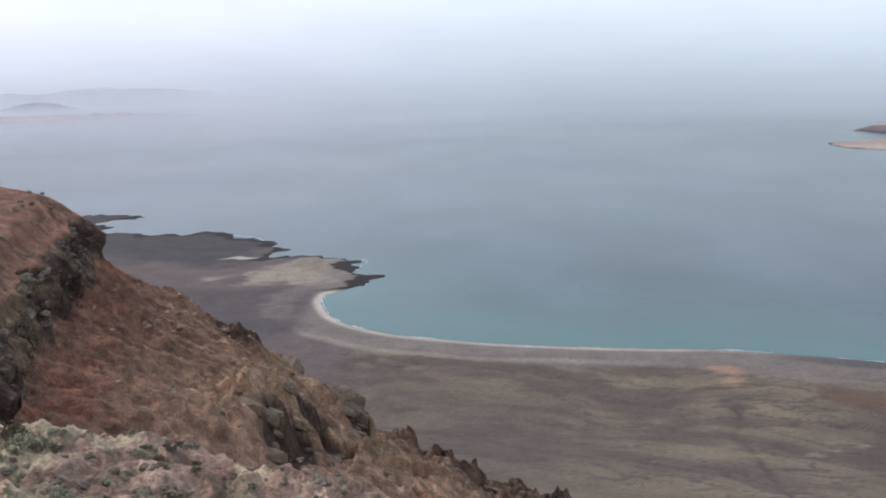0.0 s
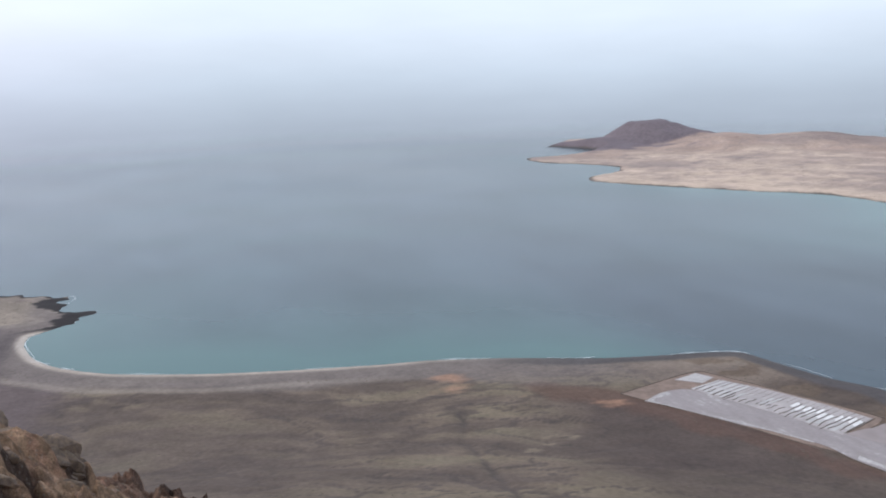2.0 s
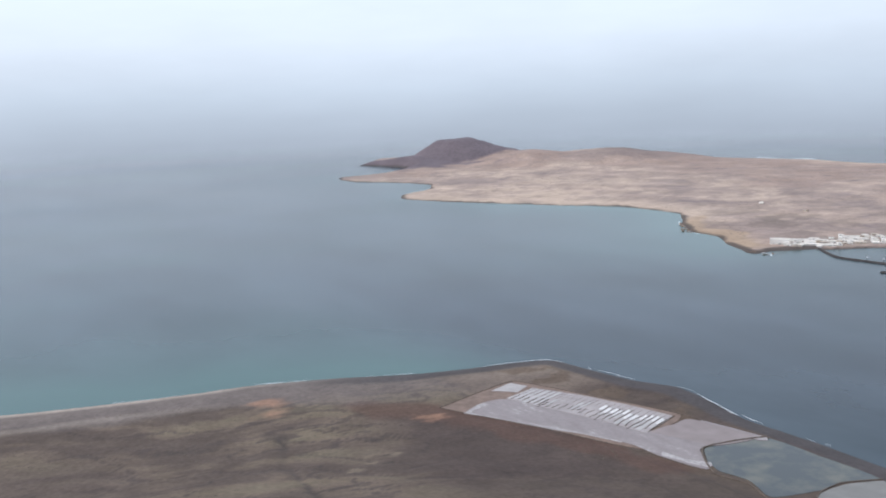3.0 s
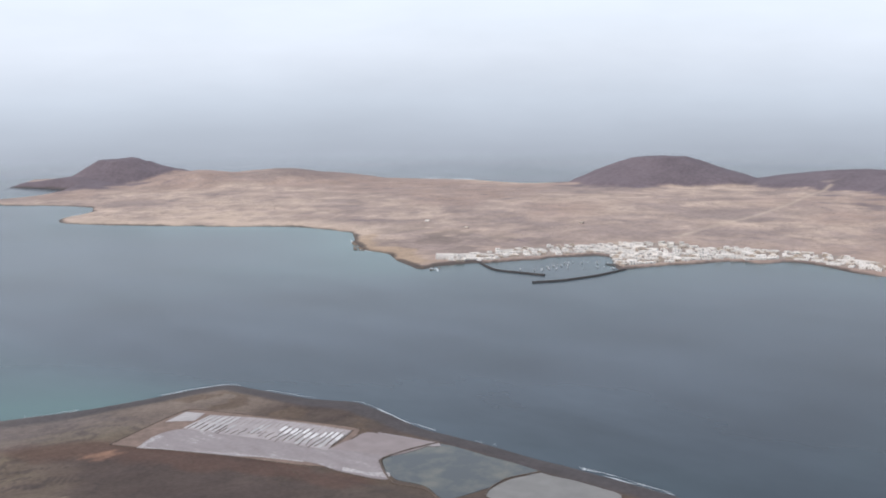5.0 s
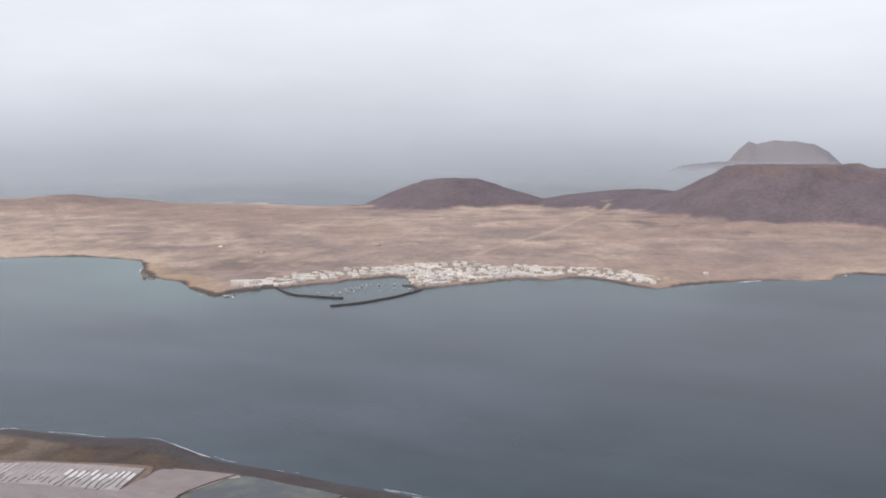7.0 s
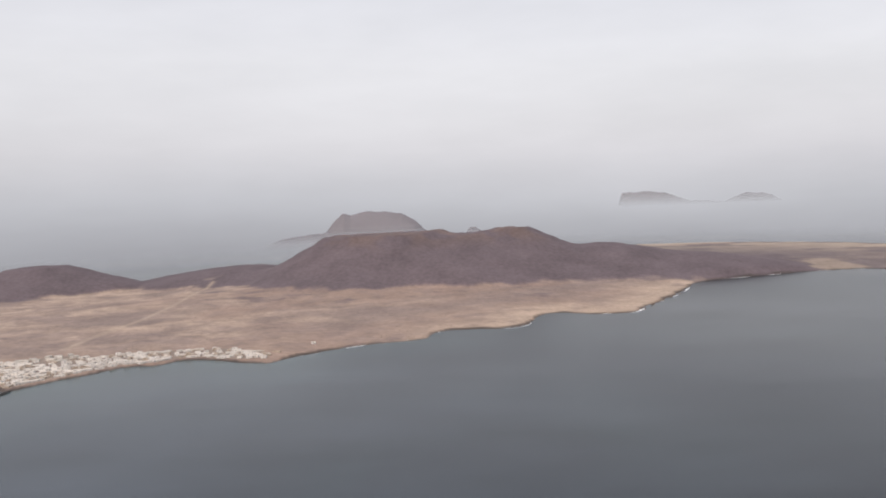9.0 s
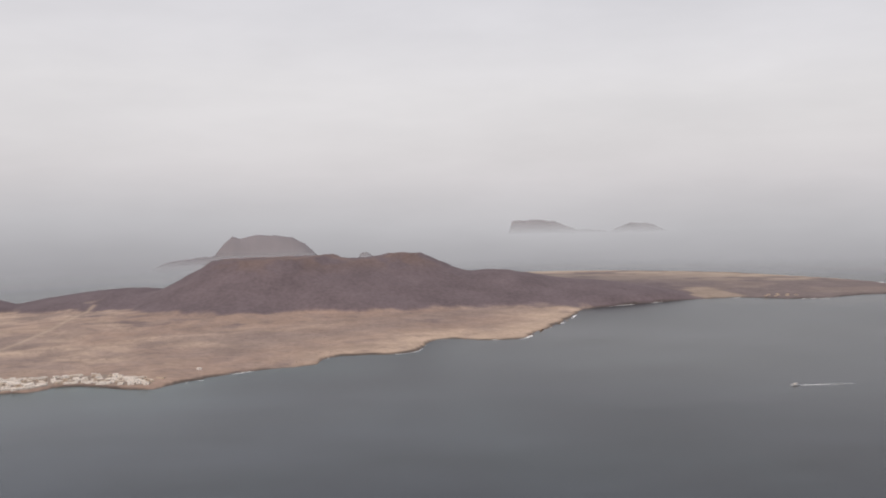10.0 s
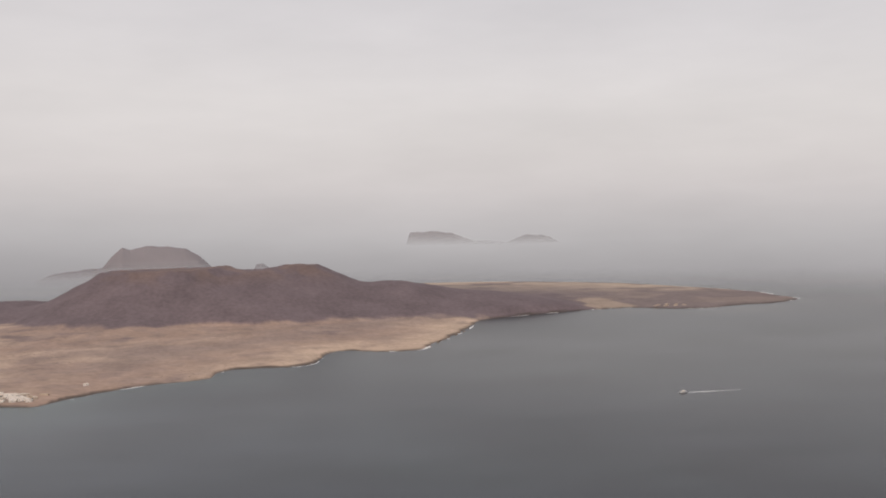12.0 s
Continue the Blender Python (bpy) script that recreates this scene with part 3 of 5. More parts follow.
    col = mixed(col, (0.082, 0.073, 0.073), ramp01(24 + 4 * fbm(X, Y, 60, 3, 45) - d, 0, 8) * ramp01(X, 215, 330) * 0.9)
    point = np.hypot(X - 415, Y - 640)
    col = mixed(col, (0.215, 0.165, 0.132), ramp01(78 - point + 10 * fbm(X, Y, 40, 3, 46), 0, 25) * ramp01(d, 16, 26) * 0.5)
    col = mixed(col, (0.125, 0.09, 0.066), ramp01(fbm(X, Y, 18, 4, 47), -0.1, 0.3) * ramp01(d, 16, 24) * ramp01(X, 370, 410) * 0.8)
    for cx, cy, rr in ((212, 688, 9), (205, 662, 4), (256, 622, 4), (150, 690, 3), (305, 590, 2)):
        col = mixed(col, (0.36, 0.205, 0.135), ramp01(rr + 11 * fbm(X, Y * 1.6, 24, 4, 37) - np.hypot((X - cx) * 0.6, Y - cy), -3, 8) * 0.65)
    for cx, cy in ((248, 521), (229, 512), (216, 500), (236, 528)):
        col = mixed(col, (0.06, 0.05, 0.045), ramp01(3.2 + 2.5 * fbm(X, Y, 8, 3, 77) - np.hypot((X - cx) * 0.5, (Y - cy) * 1.3), 0, 2.5) * 0.8)
        col = mixed(col, (0.21, 0.165, 0.12), ramp01(4.5 + 3 * fbm(X, Y, 8, 3, 78) - np.hypot((X - cx + 6) * 0.6, (Y - cy - 6) * 1.2), 0, 3) * 0.6)
    ditch = line_distance(X, Y, np.array([(194.0, 605.0), (188.0, 583.0), (178.0, 549.0), (169.0, 480.0), (160.0, 400.0)]))
    col = mixed(col, (0.075, 0.06, 0.053), np.exp(-(((ditch + 3.5 * fbm(X, Y, 30, 3, 105)) / 1.7) ** 2)) * 0.85)
    col = mixed(col, (0.034, 0.029, 0.029), np.maximum(ramp01(21 + 24 * fbm(X, Y, 40, 4, 38) - d, 0, 6) * ramp01(Y, 985, 1000), 0))
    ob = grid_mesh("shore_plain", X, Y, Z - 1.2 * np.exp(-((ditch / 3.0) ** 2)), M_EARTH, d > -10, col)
    tagged(ob, "dry brown coastal plain with gullies below the cliff", "ground", kind="structure")


def make_hinterland():
    """The high ground behind the viewpoint, coarse, so that the coast goes on."""
    xs, ys = np.arange(-2950, 530, 36.0), np.arange(-1480, 2300, 36.0)
    X, Y = np.meshgrid(xs, ys)
    d = signed(X, Y, coast)
    Z = shore_height(X, Y, d) - 6.0 * ((X > -730) & (X < 520) & (Y > -130) & (Y < 1610))
    Z = Z - 14.0 * ((X > -330) & (X < 520) & (Y > -130) & (Y < 400))
    col = mixed(np.broadcast_to(np.array((0.16, 0.118, 0.09)), X.shape + (3,)), (0.10, 0.08, 0.07), ramp01(fbm(X, Y, 300, 4, 75), 0, 0.5))
    ob = grid_mesh("hinterland", X, Y, Z, M_EARTH, d > 0, col)
    tagged(ob, "dry brown high ground behind the cliff", "ground", kind="structure")


make_shore()
make_hinterland()


# ---- the spur beside the viewpoint ----
def billow(x, y, size, octaves, seed):
    return np.abs(fbm(x, y, size, octaves, seed))


RIDGE_U = (-60, 0, 12, 21, 25, 31, 41, 53, 70, 120)
RIDGE_DROP = (-40, 0, 7.8, 16.6, 21.3, 24.0, 31.5, 37.5, 52, 95)


def rim_edge(y):
    return -26.0 - 8.6 * (y - 51.3) / 37.7


def spur_height(x, y):
    """Metres below the eye."""
    r = np.hypot(x, y)
    u = (x + 33) * 0.894 + (y - 89) * 0.447
    v = (x + 33) * 0.447 - (y - 89) * 0.894
    n1, n2 = fbm(x, y, 16, 5, 51), fbm(x, y, 5, 4, 52)
    streak = fbm(v * 1.0 + 2 * n1, u * 0.14, 6, 5, 53, 0.6)
    ridge = np.interp(u, RIDGE_U, RIDGE_DROP)
    blend = np.exp(-np.maximum(v, 0) / 14)
    drop = ridge * blend + 0.73 * u * (1 - blend)
    face = -17.2 - drop - np.where(v > 0, 0.15 * v, -1.3 * v) + 0.9 * n1 + 0.85 * streak + 0.5 * fbm(v * 1.0 + n1, u * 0.2, 2.2, 4, 69) + 0.3 * n2
    crag = ramp01(fbm(x, y, 12, 4, 54), -0.12, 0.3) * np.exp(-(((u - 20) / 11) ** 2)) * ramp01(28 - np.abs(v - 15), 0, 8)
    crag = np.maximum(crag, 0.7 * ramp01(fbm(x, y, 9, 4, 59), 0.1, 0.4) * ramp01(u, 26, 34) * ramp01(14 - np.abs(v - 3), 0, 8))
    step = fbm(x, y, 4.5, 4, 74) * 2.4
    face = face + crag * (0.8 + 1.9 * (np.floor(step) + ramp01(step - np.floor(step), 0.35, 0.65)) + 1.6 * billow(x, y, 3, 5, 60)) + 0.3 * billow(x, y, 2.6, 5, 64) - 0.2
    face = face + 0.25 - 0.75 * billow(v + 0.5 * n1, u * 0.45, 2.0, 4, 118) - 0.42 * billow(v + 0.3 * n2, u * 0.6, 0.75, 3, 119)
    # a broken step across the face: a brow, and hollows under it, joined to the crag mask
    w = u + 0.75 * v + 2.5 * fbm(x, y, 9, 3, 91)
    band = ramp01(v, 5, 10) * ramp01(37 - v, 0, 6)
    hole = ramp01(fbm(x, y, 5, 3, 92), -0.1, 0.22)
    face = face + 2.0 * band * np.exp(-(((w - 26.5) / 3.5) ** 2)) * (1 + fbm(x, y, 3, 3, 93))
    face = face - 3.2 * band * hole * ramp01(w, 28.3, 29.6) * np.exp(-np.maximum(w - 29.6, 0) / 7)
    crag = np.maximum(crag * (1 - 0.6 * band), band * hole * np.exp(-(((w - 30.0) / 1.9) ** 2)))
    face = face + ramp01(u, 24, 31) * ramp01(20 - v, 0, 8) * (0.5 - 1.5 * billow(x, y, 2.6, 5, 106))
    near_rim = np.clip(86 - y, 0, 40)
    face = face - 0.11 * near_rim * np.exp(-np.maximum(x - rim_edge(y), 0) / 9)
    edge = rim_edge(y) + 0.9 * fbm(x, y, 12, 4, 55) + 0.8 * fbm(x, y, 3, 3, 65)
    back = edge - x
    top = -12.7 - 0.075 * near_rim + 1.7 * ramp01(back, 0.2, 3.2) + 0.16 * np.clip(back, 0, 200) + 0.5 * n1 + 0.12 * n2
    mesa = ramp01(back, -1.5, 0.6) * ramp01(90 + 1.5 * n1 - y, 0, 3)
    z = face * (1 - mesa) + np.maximum(top, face) * mesa
    rim = mesa * (1 - mesa) * 4
    z = z + rim * 0.9 * fbm(x, y, 1.8, 4, 66)
    near = -8.3 - 0.29 * (x + 8) - 3.0 * ramp01(x, -1.6, 1.0) - 0.02 * (y - 20) + 0.5 * fbm(x, y, 4, 5, 56) + 0.3 * billow(x, y, 1.5, 5, 57) - 0.22 * billow(x, y, 0.7, 4, 73) - 0.1 * billow(x, y, 0.22, 3, 94)
    lip = 21.0 + 1.0 * ramp01(-x, 5.0, 7.5) + 1.1 * fbm(x, y, 5, 3, 58)
    near = near - 1.9 * np.maximum(r - lip, 0)
    z = np.maximum(z, near)
    stand = -1.7 - 0.9 * np.maximum(r - 2.2, 0)
    return np.maximum(z, stand), mesa, near >= z - 0.01, crag, streak


def make_spur():
    az = np.radians(np.concatenate([np.arange(-120, -30, 1.0), np.arange(-30, 12, 0.1), np.arange(12, 60, 1.0), np.arange(60, 241, 10.0)]))
    az[-1] = az[0] + 2 * np.pi
    r = np.concatenate([[0.0, 1.2, 2.4], np.geomspace(4, 14, 30), np.linspace(14.1, 27, 260), np.linspace(27.3, 112, 400), np.geomspace(113, 190, 24)])
    R, A = np.meshgrid(r, az, indexing="ij")
    X, Y = R * np.sin(A), R * np.cos(A)
    Z, mesa, near, crag, streak = spur_height(X, Y)
    rim = mesa * (1 - mesa) * 4
    # the rock face of the rim is broken sideways, not only up and down
    X = X + rim * (1.5 * fbm(Y, Z * 1.6, 3.2, 4, 95) + 0.7 * billow(Y, Z * 1.2, 1.1, 4, 96))
    Z = Z - 60 * ramp01(R, 120, 190) * (np.degrees(A) > -18)
    red, tan = np.array((0.245, 0.142, 0.104)), (0.315, 0.245, 0.182)
    n1, n2, n3 = fbm(X, Y, 11, 5, 62), fbm(X, Y, 2.5, 4, 63), fbm(X, Y, 0.7, 3, 67)
    col = np.broadcast_to(np.array((0.24, 0.167, 0.124)), X.shape + (3,)).copy()
    col = mixed(col, red, ramp01(n1 + 0.3 * n2, 0.15, 0.65) * 0.45)
    col = mixed(col, tan, ramp01(streak + 0.3 * n2, 0.1, 0.45) * 0.8)
    U, V = (X + 33) * 0.894 + (Y - 89) * 0.447, (X + 33) * 0.447 - (Y - 89) * 0.894
    wash = fbm(V + 1.5 * n1, U * 0.1, 2.4, 4, 114, 0.6)
    col = mixed(col, (0.35, 0.28, 0.215), ramp01(wash, 0.2, 0.55) * 0.5)
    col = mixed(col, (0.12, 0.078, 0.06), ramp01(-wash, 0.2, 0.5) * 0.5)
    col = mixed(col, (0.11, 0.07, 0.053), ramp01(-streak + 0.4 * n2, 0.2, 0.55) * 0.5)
    col = mixed(col, (0.255, 0.208, 0.142), ramp01(fbm(X, Y, 7, 4, 68) + 0.3 * n3, 0.0, 0.5) * 0.65)
    crest = ramp01(U + 3 * n1, 23, 30) * ramp01(24 - V, 0, 10)
    col = mixed(col, (0.19, 0.152, 0.124), crest * ramp01(n2 + n3, -0.4, 0.3) * 0.85)
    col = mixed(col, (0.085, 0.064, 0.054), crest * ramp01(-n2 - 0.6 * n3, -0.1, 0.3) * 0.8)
    col = mixed(col, (0.15, 0.096, 0.076), ramp01(17 + 3 * n1 - (X - rim_edge(Y)), 0, 13) * 0.8)
    col = mixed(col, (0.125, 0.09, 0.072), ramp01(U + 2 * n1, 21, 34) * ramp01(n2 + 0.5 * n1, -0.6, 0.2) * 0.65)
    foot = ramp01(2.4 + 1.2 * n2 - np.abs(rim_edge(Y) + 3.4 - X), 0, 2.5)
    col = mixed(col, (0.215, 0.088, 0.062), foot * ramp01(n1 + n2 * 0.6, -0.9, -0.1) * 0.4)
    col = col * np.array((1.38, 1.3, 1.24))
    col = mixed(col, (0.285, 0.178, 0.132), ramp01(mesa, 0.6, 1))
    col = mixed(col, (0.23, 0.132, 0.098), ramp01(mesa, 0.6, 1) * ramp01(n2, 0.0, 0.5) * 0.5)
    wall = mixed(np.broadcast_to(np.array((0.10, 0.078, 0.064)), X.shape + (3,)), (0.225, 0.185, 0.128), ramp01(fbm(Y, Z, 2.6, 4, 97) + 0.35 * n3, -0.05, 0.4) * 0.8)
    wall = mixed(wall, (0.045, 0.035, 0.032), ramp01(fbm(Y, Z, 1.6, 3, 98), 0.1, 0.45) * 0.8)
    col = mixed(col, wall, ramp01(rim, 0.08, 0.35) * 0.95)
    # dark basalt of the crags, and shade painted into the hollows under the brow
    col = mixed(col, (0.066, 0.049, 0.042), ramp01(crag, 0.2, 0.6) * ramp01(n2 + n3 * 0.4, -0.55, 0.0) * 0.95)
    lump = billow(X, Y, 1.5, 5, 57) + 0.5 * billow(X, Y, 0.7, 4, 73)
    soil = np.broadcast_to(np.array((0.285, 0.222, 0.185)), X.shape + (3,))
    # soil towards the viewpoint painted paler, to offset the shade of its slope
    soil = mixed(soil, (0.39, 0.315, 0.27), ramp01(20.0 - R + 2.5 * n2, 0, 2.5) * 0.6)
    soil = mixed(soil, (0.235, 0.165, 0.135), ramp01(n2, 0.05, 0.5) * 0.7)
    soil = mixed(soil, (0.37, 0.345, 0.25), ramp01(lump + 0.25 * n3, 0.28, 0.5) * ramp01(fbm(X, Y, 2.2, 4, 99), -0.15, 0.2) * 0.85)
    # darker soil and painted shade in the creases between the lumps
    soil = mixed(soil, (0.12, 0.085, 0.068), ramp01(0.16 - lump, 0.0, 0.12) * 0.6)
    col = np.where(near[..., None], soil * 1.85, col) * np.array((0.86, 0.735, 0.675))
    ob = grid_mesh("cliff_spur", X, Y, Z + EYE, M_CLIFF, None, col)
    tagged(ob, "steep reddish cliff spur with dark basalt band", "cliff", kind="structure")


make_spur()


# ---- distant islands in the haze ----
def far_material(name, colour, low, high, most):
    """Rock kilometres off with the haze put into its material: hazed colour, foot fading to transparent."""
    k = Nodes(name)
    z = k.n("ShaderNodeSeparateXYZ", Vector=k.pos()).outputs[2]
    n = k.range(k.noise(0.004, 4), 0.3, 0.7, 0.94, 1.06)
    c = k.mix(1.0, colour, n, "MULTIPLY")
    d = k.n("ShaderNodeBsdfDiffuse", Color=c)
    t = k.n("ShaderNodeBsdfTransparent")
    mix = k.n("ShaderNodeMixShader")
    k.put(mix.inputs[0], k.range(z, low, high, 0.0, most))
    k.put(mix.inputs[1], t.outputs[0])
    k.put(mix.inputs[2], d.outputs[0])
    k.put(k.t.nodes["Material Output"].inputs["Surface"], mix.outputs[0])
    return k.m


def distant_island(name, r, profile, half, material, label):
    """An island from its skyline: bearings and heights along it, and half its depth."""
    az = np.linspace(profile[0][0], profile[-1][0], 260)
    top = np.interp(az, [p[0] for p in profile], [p[1] for p in profile])
    t = np.linspace(-1, 1, 25)
    A, T = np.meshgrid(np.radians(az), t, indexing="ij")
    R = r + T * half
    Z = np.maximum(top[:, None] * np.clip(1.02 - np.abs(T) ** 1.6, 0, 1), 0) - 2.0
    Z = Z + (5.0 * fbm(A * r, T * half, 60, 5, 72)) * ramp01(Z, 5, 40)
    ob = grid_mesh(name, R * np.sin(A), R * np.cos(A), Z, material)
    tagged(ob, label, "island", kind="structure")


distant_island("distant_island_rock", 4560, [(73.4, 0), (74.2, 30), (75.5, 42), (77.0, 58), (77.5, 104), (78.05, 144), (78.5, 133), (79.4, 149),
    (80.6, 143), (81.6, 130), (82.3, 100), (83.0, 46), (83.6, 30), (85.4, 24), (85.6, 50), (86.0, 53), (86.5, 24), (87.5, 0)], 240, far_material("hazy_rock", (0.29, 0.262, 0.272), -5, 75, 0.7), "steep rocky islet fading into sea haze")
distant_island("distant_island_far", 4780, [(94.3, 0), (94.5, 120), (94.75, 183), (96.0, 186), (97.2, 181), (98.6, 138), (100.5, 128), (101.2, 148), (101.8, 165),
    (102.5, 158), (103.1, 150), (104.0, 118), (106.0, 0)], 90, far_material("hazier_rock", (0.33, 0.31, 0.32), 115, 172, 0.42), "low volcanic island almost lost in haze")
def far_coast():
    """A low hazy plain with one cone, and pale ridges far behind it, thinning out towards the open sea."""
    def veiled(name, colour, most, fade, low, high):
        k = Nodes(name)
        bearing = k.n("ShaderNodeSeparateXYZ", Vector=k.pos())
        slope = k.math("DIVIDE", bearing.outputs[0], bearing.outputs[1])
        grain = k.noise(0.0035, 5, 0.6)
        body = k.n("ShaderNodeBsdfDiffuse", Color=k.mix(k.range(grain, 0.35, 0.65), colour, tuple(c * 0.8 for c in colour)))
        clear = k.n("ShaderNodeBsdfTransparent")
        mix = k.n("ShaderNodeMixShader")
        # haze imitated by see-through material, set by bearing, grain and height
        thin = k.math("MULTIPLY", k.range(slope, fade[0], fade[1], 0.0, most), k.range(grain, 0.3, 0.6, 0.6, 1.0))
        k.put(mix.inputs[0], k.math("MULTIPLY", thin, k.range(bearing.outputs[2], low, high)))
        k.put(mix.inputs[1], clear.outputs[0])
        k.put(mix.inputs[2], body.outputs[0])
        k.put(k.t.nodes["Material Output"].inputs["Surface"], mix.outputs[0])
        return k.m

    plain = veiled("hazy_plain", (0.66, 0.53, 0.52), 0.4, (-0.22, -0.42), 6, 48)
    cone = veiled("hazy_cone", (0.36, 0.30, 0.33), 0.24, (-0.25, -0.40), 66, 108)
    ridge = veiled("hazy_ridge", (0.46, 0.41, 0.45), 0.13, (-0.17, -0.30), 70, 150)
    distant_island("distant_coast", 4700, [(-45, 60), (-32, 62), (-27, 66), (-24, 64), (-21.5, 58), (-18.5, 52), (-15.5, 40), (-12.5, 20), (-10, 0)], 170, plain, "faint hazy coastal plain across the far water")
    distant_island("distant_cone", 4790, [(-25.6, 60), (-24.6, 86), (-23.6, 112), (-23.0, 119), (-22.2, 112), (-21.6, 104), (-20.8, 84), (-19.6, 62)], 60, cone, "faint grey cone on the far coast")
    distant_island("distant_ridge", 4880, [(-45, 170), (-30, 178), (-25, 160), (-22, 152), (-20.6, 166), (-19.5, 170), (-18, 160), (-16.6, 162), (-15.2, 150), (-13.4, 136), (-11.5, 110), (-9, 60)], 40, ridge, "pale ridge almost lost in haze")


far_coast()


# ---- rocks and shrubs of the spur ----
def rock_material(name, dark, lichen, amount):
    k = Nodes(name)
    rnd = k.n("ShaderNodeObjectInfo").outputs["Random"]
    n = k.noise(1.6, 6, 0.6)
    c = k.mix(k.range(n, 0.3, 0.7), dark, tuple(x * 2.1 for x in dark))
    li = k.range(k.noise(2.6, 5, 0.65), 0.62 - amount, 0.72 - amount * 0.6)
    c = k.mix(k.math("MULTIPLY", li, 0.85), c, lichen)
    c = k.mix(1.0, c, k.range(rnd, 0.0, 1.0, 0.75, 1.25), "MULTIPLY")
    k.set(Base_Color=c, Roughness=0.95, Specular_IOR_Level=0.15)
    k.bump(k.noise(3.0, 6, 0.65), 1.0, 0.12)
    return k.m


M_RIM = rock_material("lichened_basalt", (0.062, 0.047, 0.039), (0.20, 0.17, 0.112), 0.17)
M_CRAG = rock_material("brown_basalt", (0.105, 0.077, 0.06), (0.25, 0.175, 0.115), 0.16)
M_STONE = rock_material("brown_stone", (0.17, 0.11, 0.08), (0.36, 0.27, 0.19), 0.16)
M_CRUST = rock_material("crusted_rock", (0.105, 0.078, 0.062), (0.31, 0.29, 0.20), 0.15)


def rock_mesh(name, seed, material, sub=3, flat=0.8, rough=0.0):
    bm = bmesh.new()
    bmesh.ops.create_icosphere(bm, subdivisions=sub, radius=0.5)
    off = Vector((seed * 7.1, seed * 3.7, seed * 1.9))
    for v in bm.verts:
        p = v.co * 2.0
        f = 1 + 0.42 * noise.fractal(p * 0.9 + off, 1.0, 2.0, 3) + 0.3 * abs(noise.noise(p * 2.6 + off)) + rough * noise.fractal(p * 5.5 + off, 0.8, 2.0, 3)
        q = v.co * f
        # knock off corners along a few planes, as broken basalt has
        for i in range(0 if rough else 5):
            d = Vector((math.sin(seed * 3 + i * 2.1), math.cos(seed * 5 + i * 1.7), math.sin(seed + i * 2.9))).normalized()
            over = q.dot(d) - 0.33
            if over > 0:
                q -= d * over * 0.95
        v.co = Vector((q.x, q.y, q.z * flat))
    me = bpy.data.meshes.new(name)
    bm.to_mesh(me)
    bm.free()
    me.materials.append(material)
    return me


def spur_z(x, y):
    return float(spur_height(np.array([x]), np.array([y]))[0][0]) + EYE


rng = random.Random(7)
RIM_ROCKS = [rock_mesh("boulder", s, M_RIM) for s in range(6)]
CRAG_ROCKS = [rock_mesh("crag", s + 20, M_CRAG, 3, 0.95) for s in range(5)]
CRUSTS = [rock_mesh("crusted_rock", s + 60, M_CRUST, 4, 0.75, 0.16) for s in range(4)]
STONES = [rock_mesh("stone", s + 40, M_STONE, 2, 0.7) for s in range(4)]


def set_rock(name, mesh, x, y, z, size, label, category, group):
    ob = new(name, mesh)
    ob.matrix_world = pose(x, y, z, rng.uniform(-25, 25), rng.uniform(-25, 25), rng.uniform(0, 360)) @ Matrix.Diagonal((*size, 1))
    return tagged(ob, label, category, group)


def rim_rocks():
    for i in range(290):
        y = rng.uniform(50, 90.5)
        xs = rim_edge(y) + np.linspace(-2.5, 4.5, 90)
        zs, mesa = spur_height(xs, np.full(90, y))[:2]
        high, low = zs[0], zs[mesa > 0.02].min() if (mesa > 0.02).any() else zs[-1]
        z = low + (high - 0.9 - low) * rng.uniform(0.02, 0.78)
        at = int(np.argmin(np.abs(zs - z)))
        s = rng.uniform(0.3, 0.75) * (1.0 if i < 210 else 1.5)
        set_rock("boulder", rng.choice(RIM_ROCKS), float(xs[at]) - 0.28 * s, y, EYE + z, (s * rng.uniform(0.8, 1.2), s * rng.uniform(1.0, 1.9), s * rng.uniform(0.7, 1.3)),
            "lichen-covered dark basalt boulder in the plateau rim", "boulder", "boulders of the rim")


def crag_rocks():
    for n in range(90):
        v = rng.uniform(8, 35)
        u = 29.0 - 0.75 * v + rng.gauss(0, 1.6)
        if n > 48:
            u, v = rng.uniform(26, 58), rng.uniform(1, 9)
        x, y = -33 + 0.894 * u + 0.447 * v, 89 + 0.447 * u - 0.894 * v
        s = rng.uniform(0.5, 1.5) if n <= 48 else rng.uniform(0.4, 0.9)
        if n < 16:
            u, v = rng.gauss(20.5, 1.8), (rng.uniform(-1, 3) if n < 6 else rng.uniform(3, 10))
            x, y = -33 + 0.894 * u + 0.447 * v, 89 + 0.447 * u - 0.894 * v
            s = rng.uniform(1.6, 2.8)
        ob = set_rock("crag", rng.choice(CRAG_ROCKS), x, y, spur_z(x, y) - 0.12 * s, (s, s, s), "dark brown basalt outcrop on the steep slope", "rock", "outcrops of the slope")
        ob.matrix_world = pose(x, y, spur_z(x, y) - 0.2 * s, rng.uniform(-20, 20), 32 + rng.uniform(-15, 15), 26 + rng.uniform(-25, 25)) @ Matrix.Diagonal((s * rng.uniform(1.2, 2.4), s, s * rng.uniform(0.7, 1.1), 1))


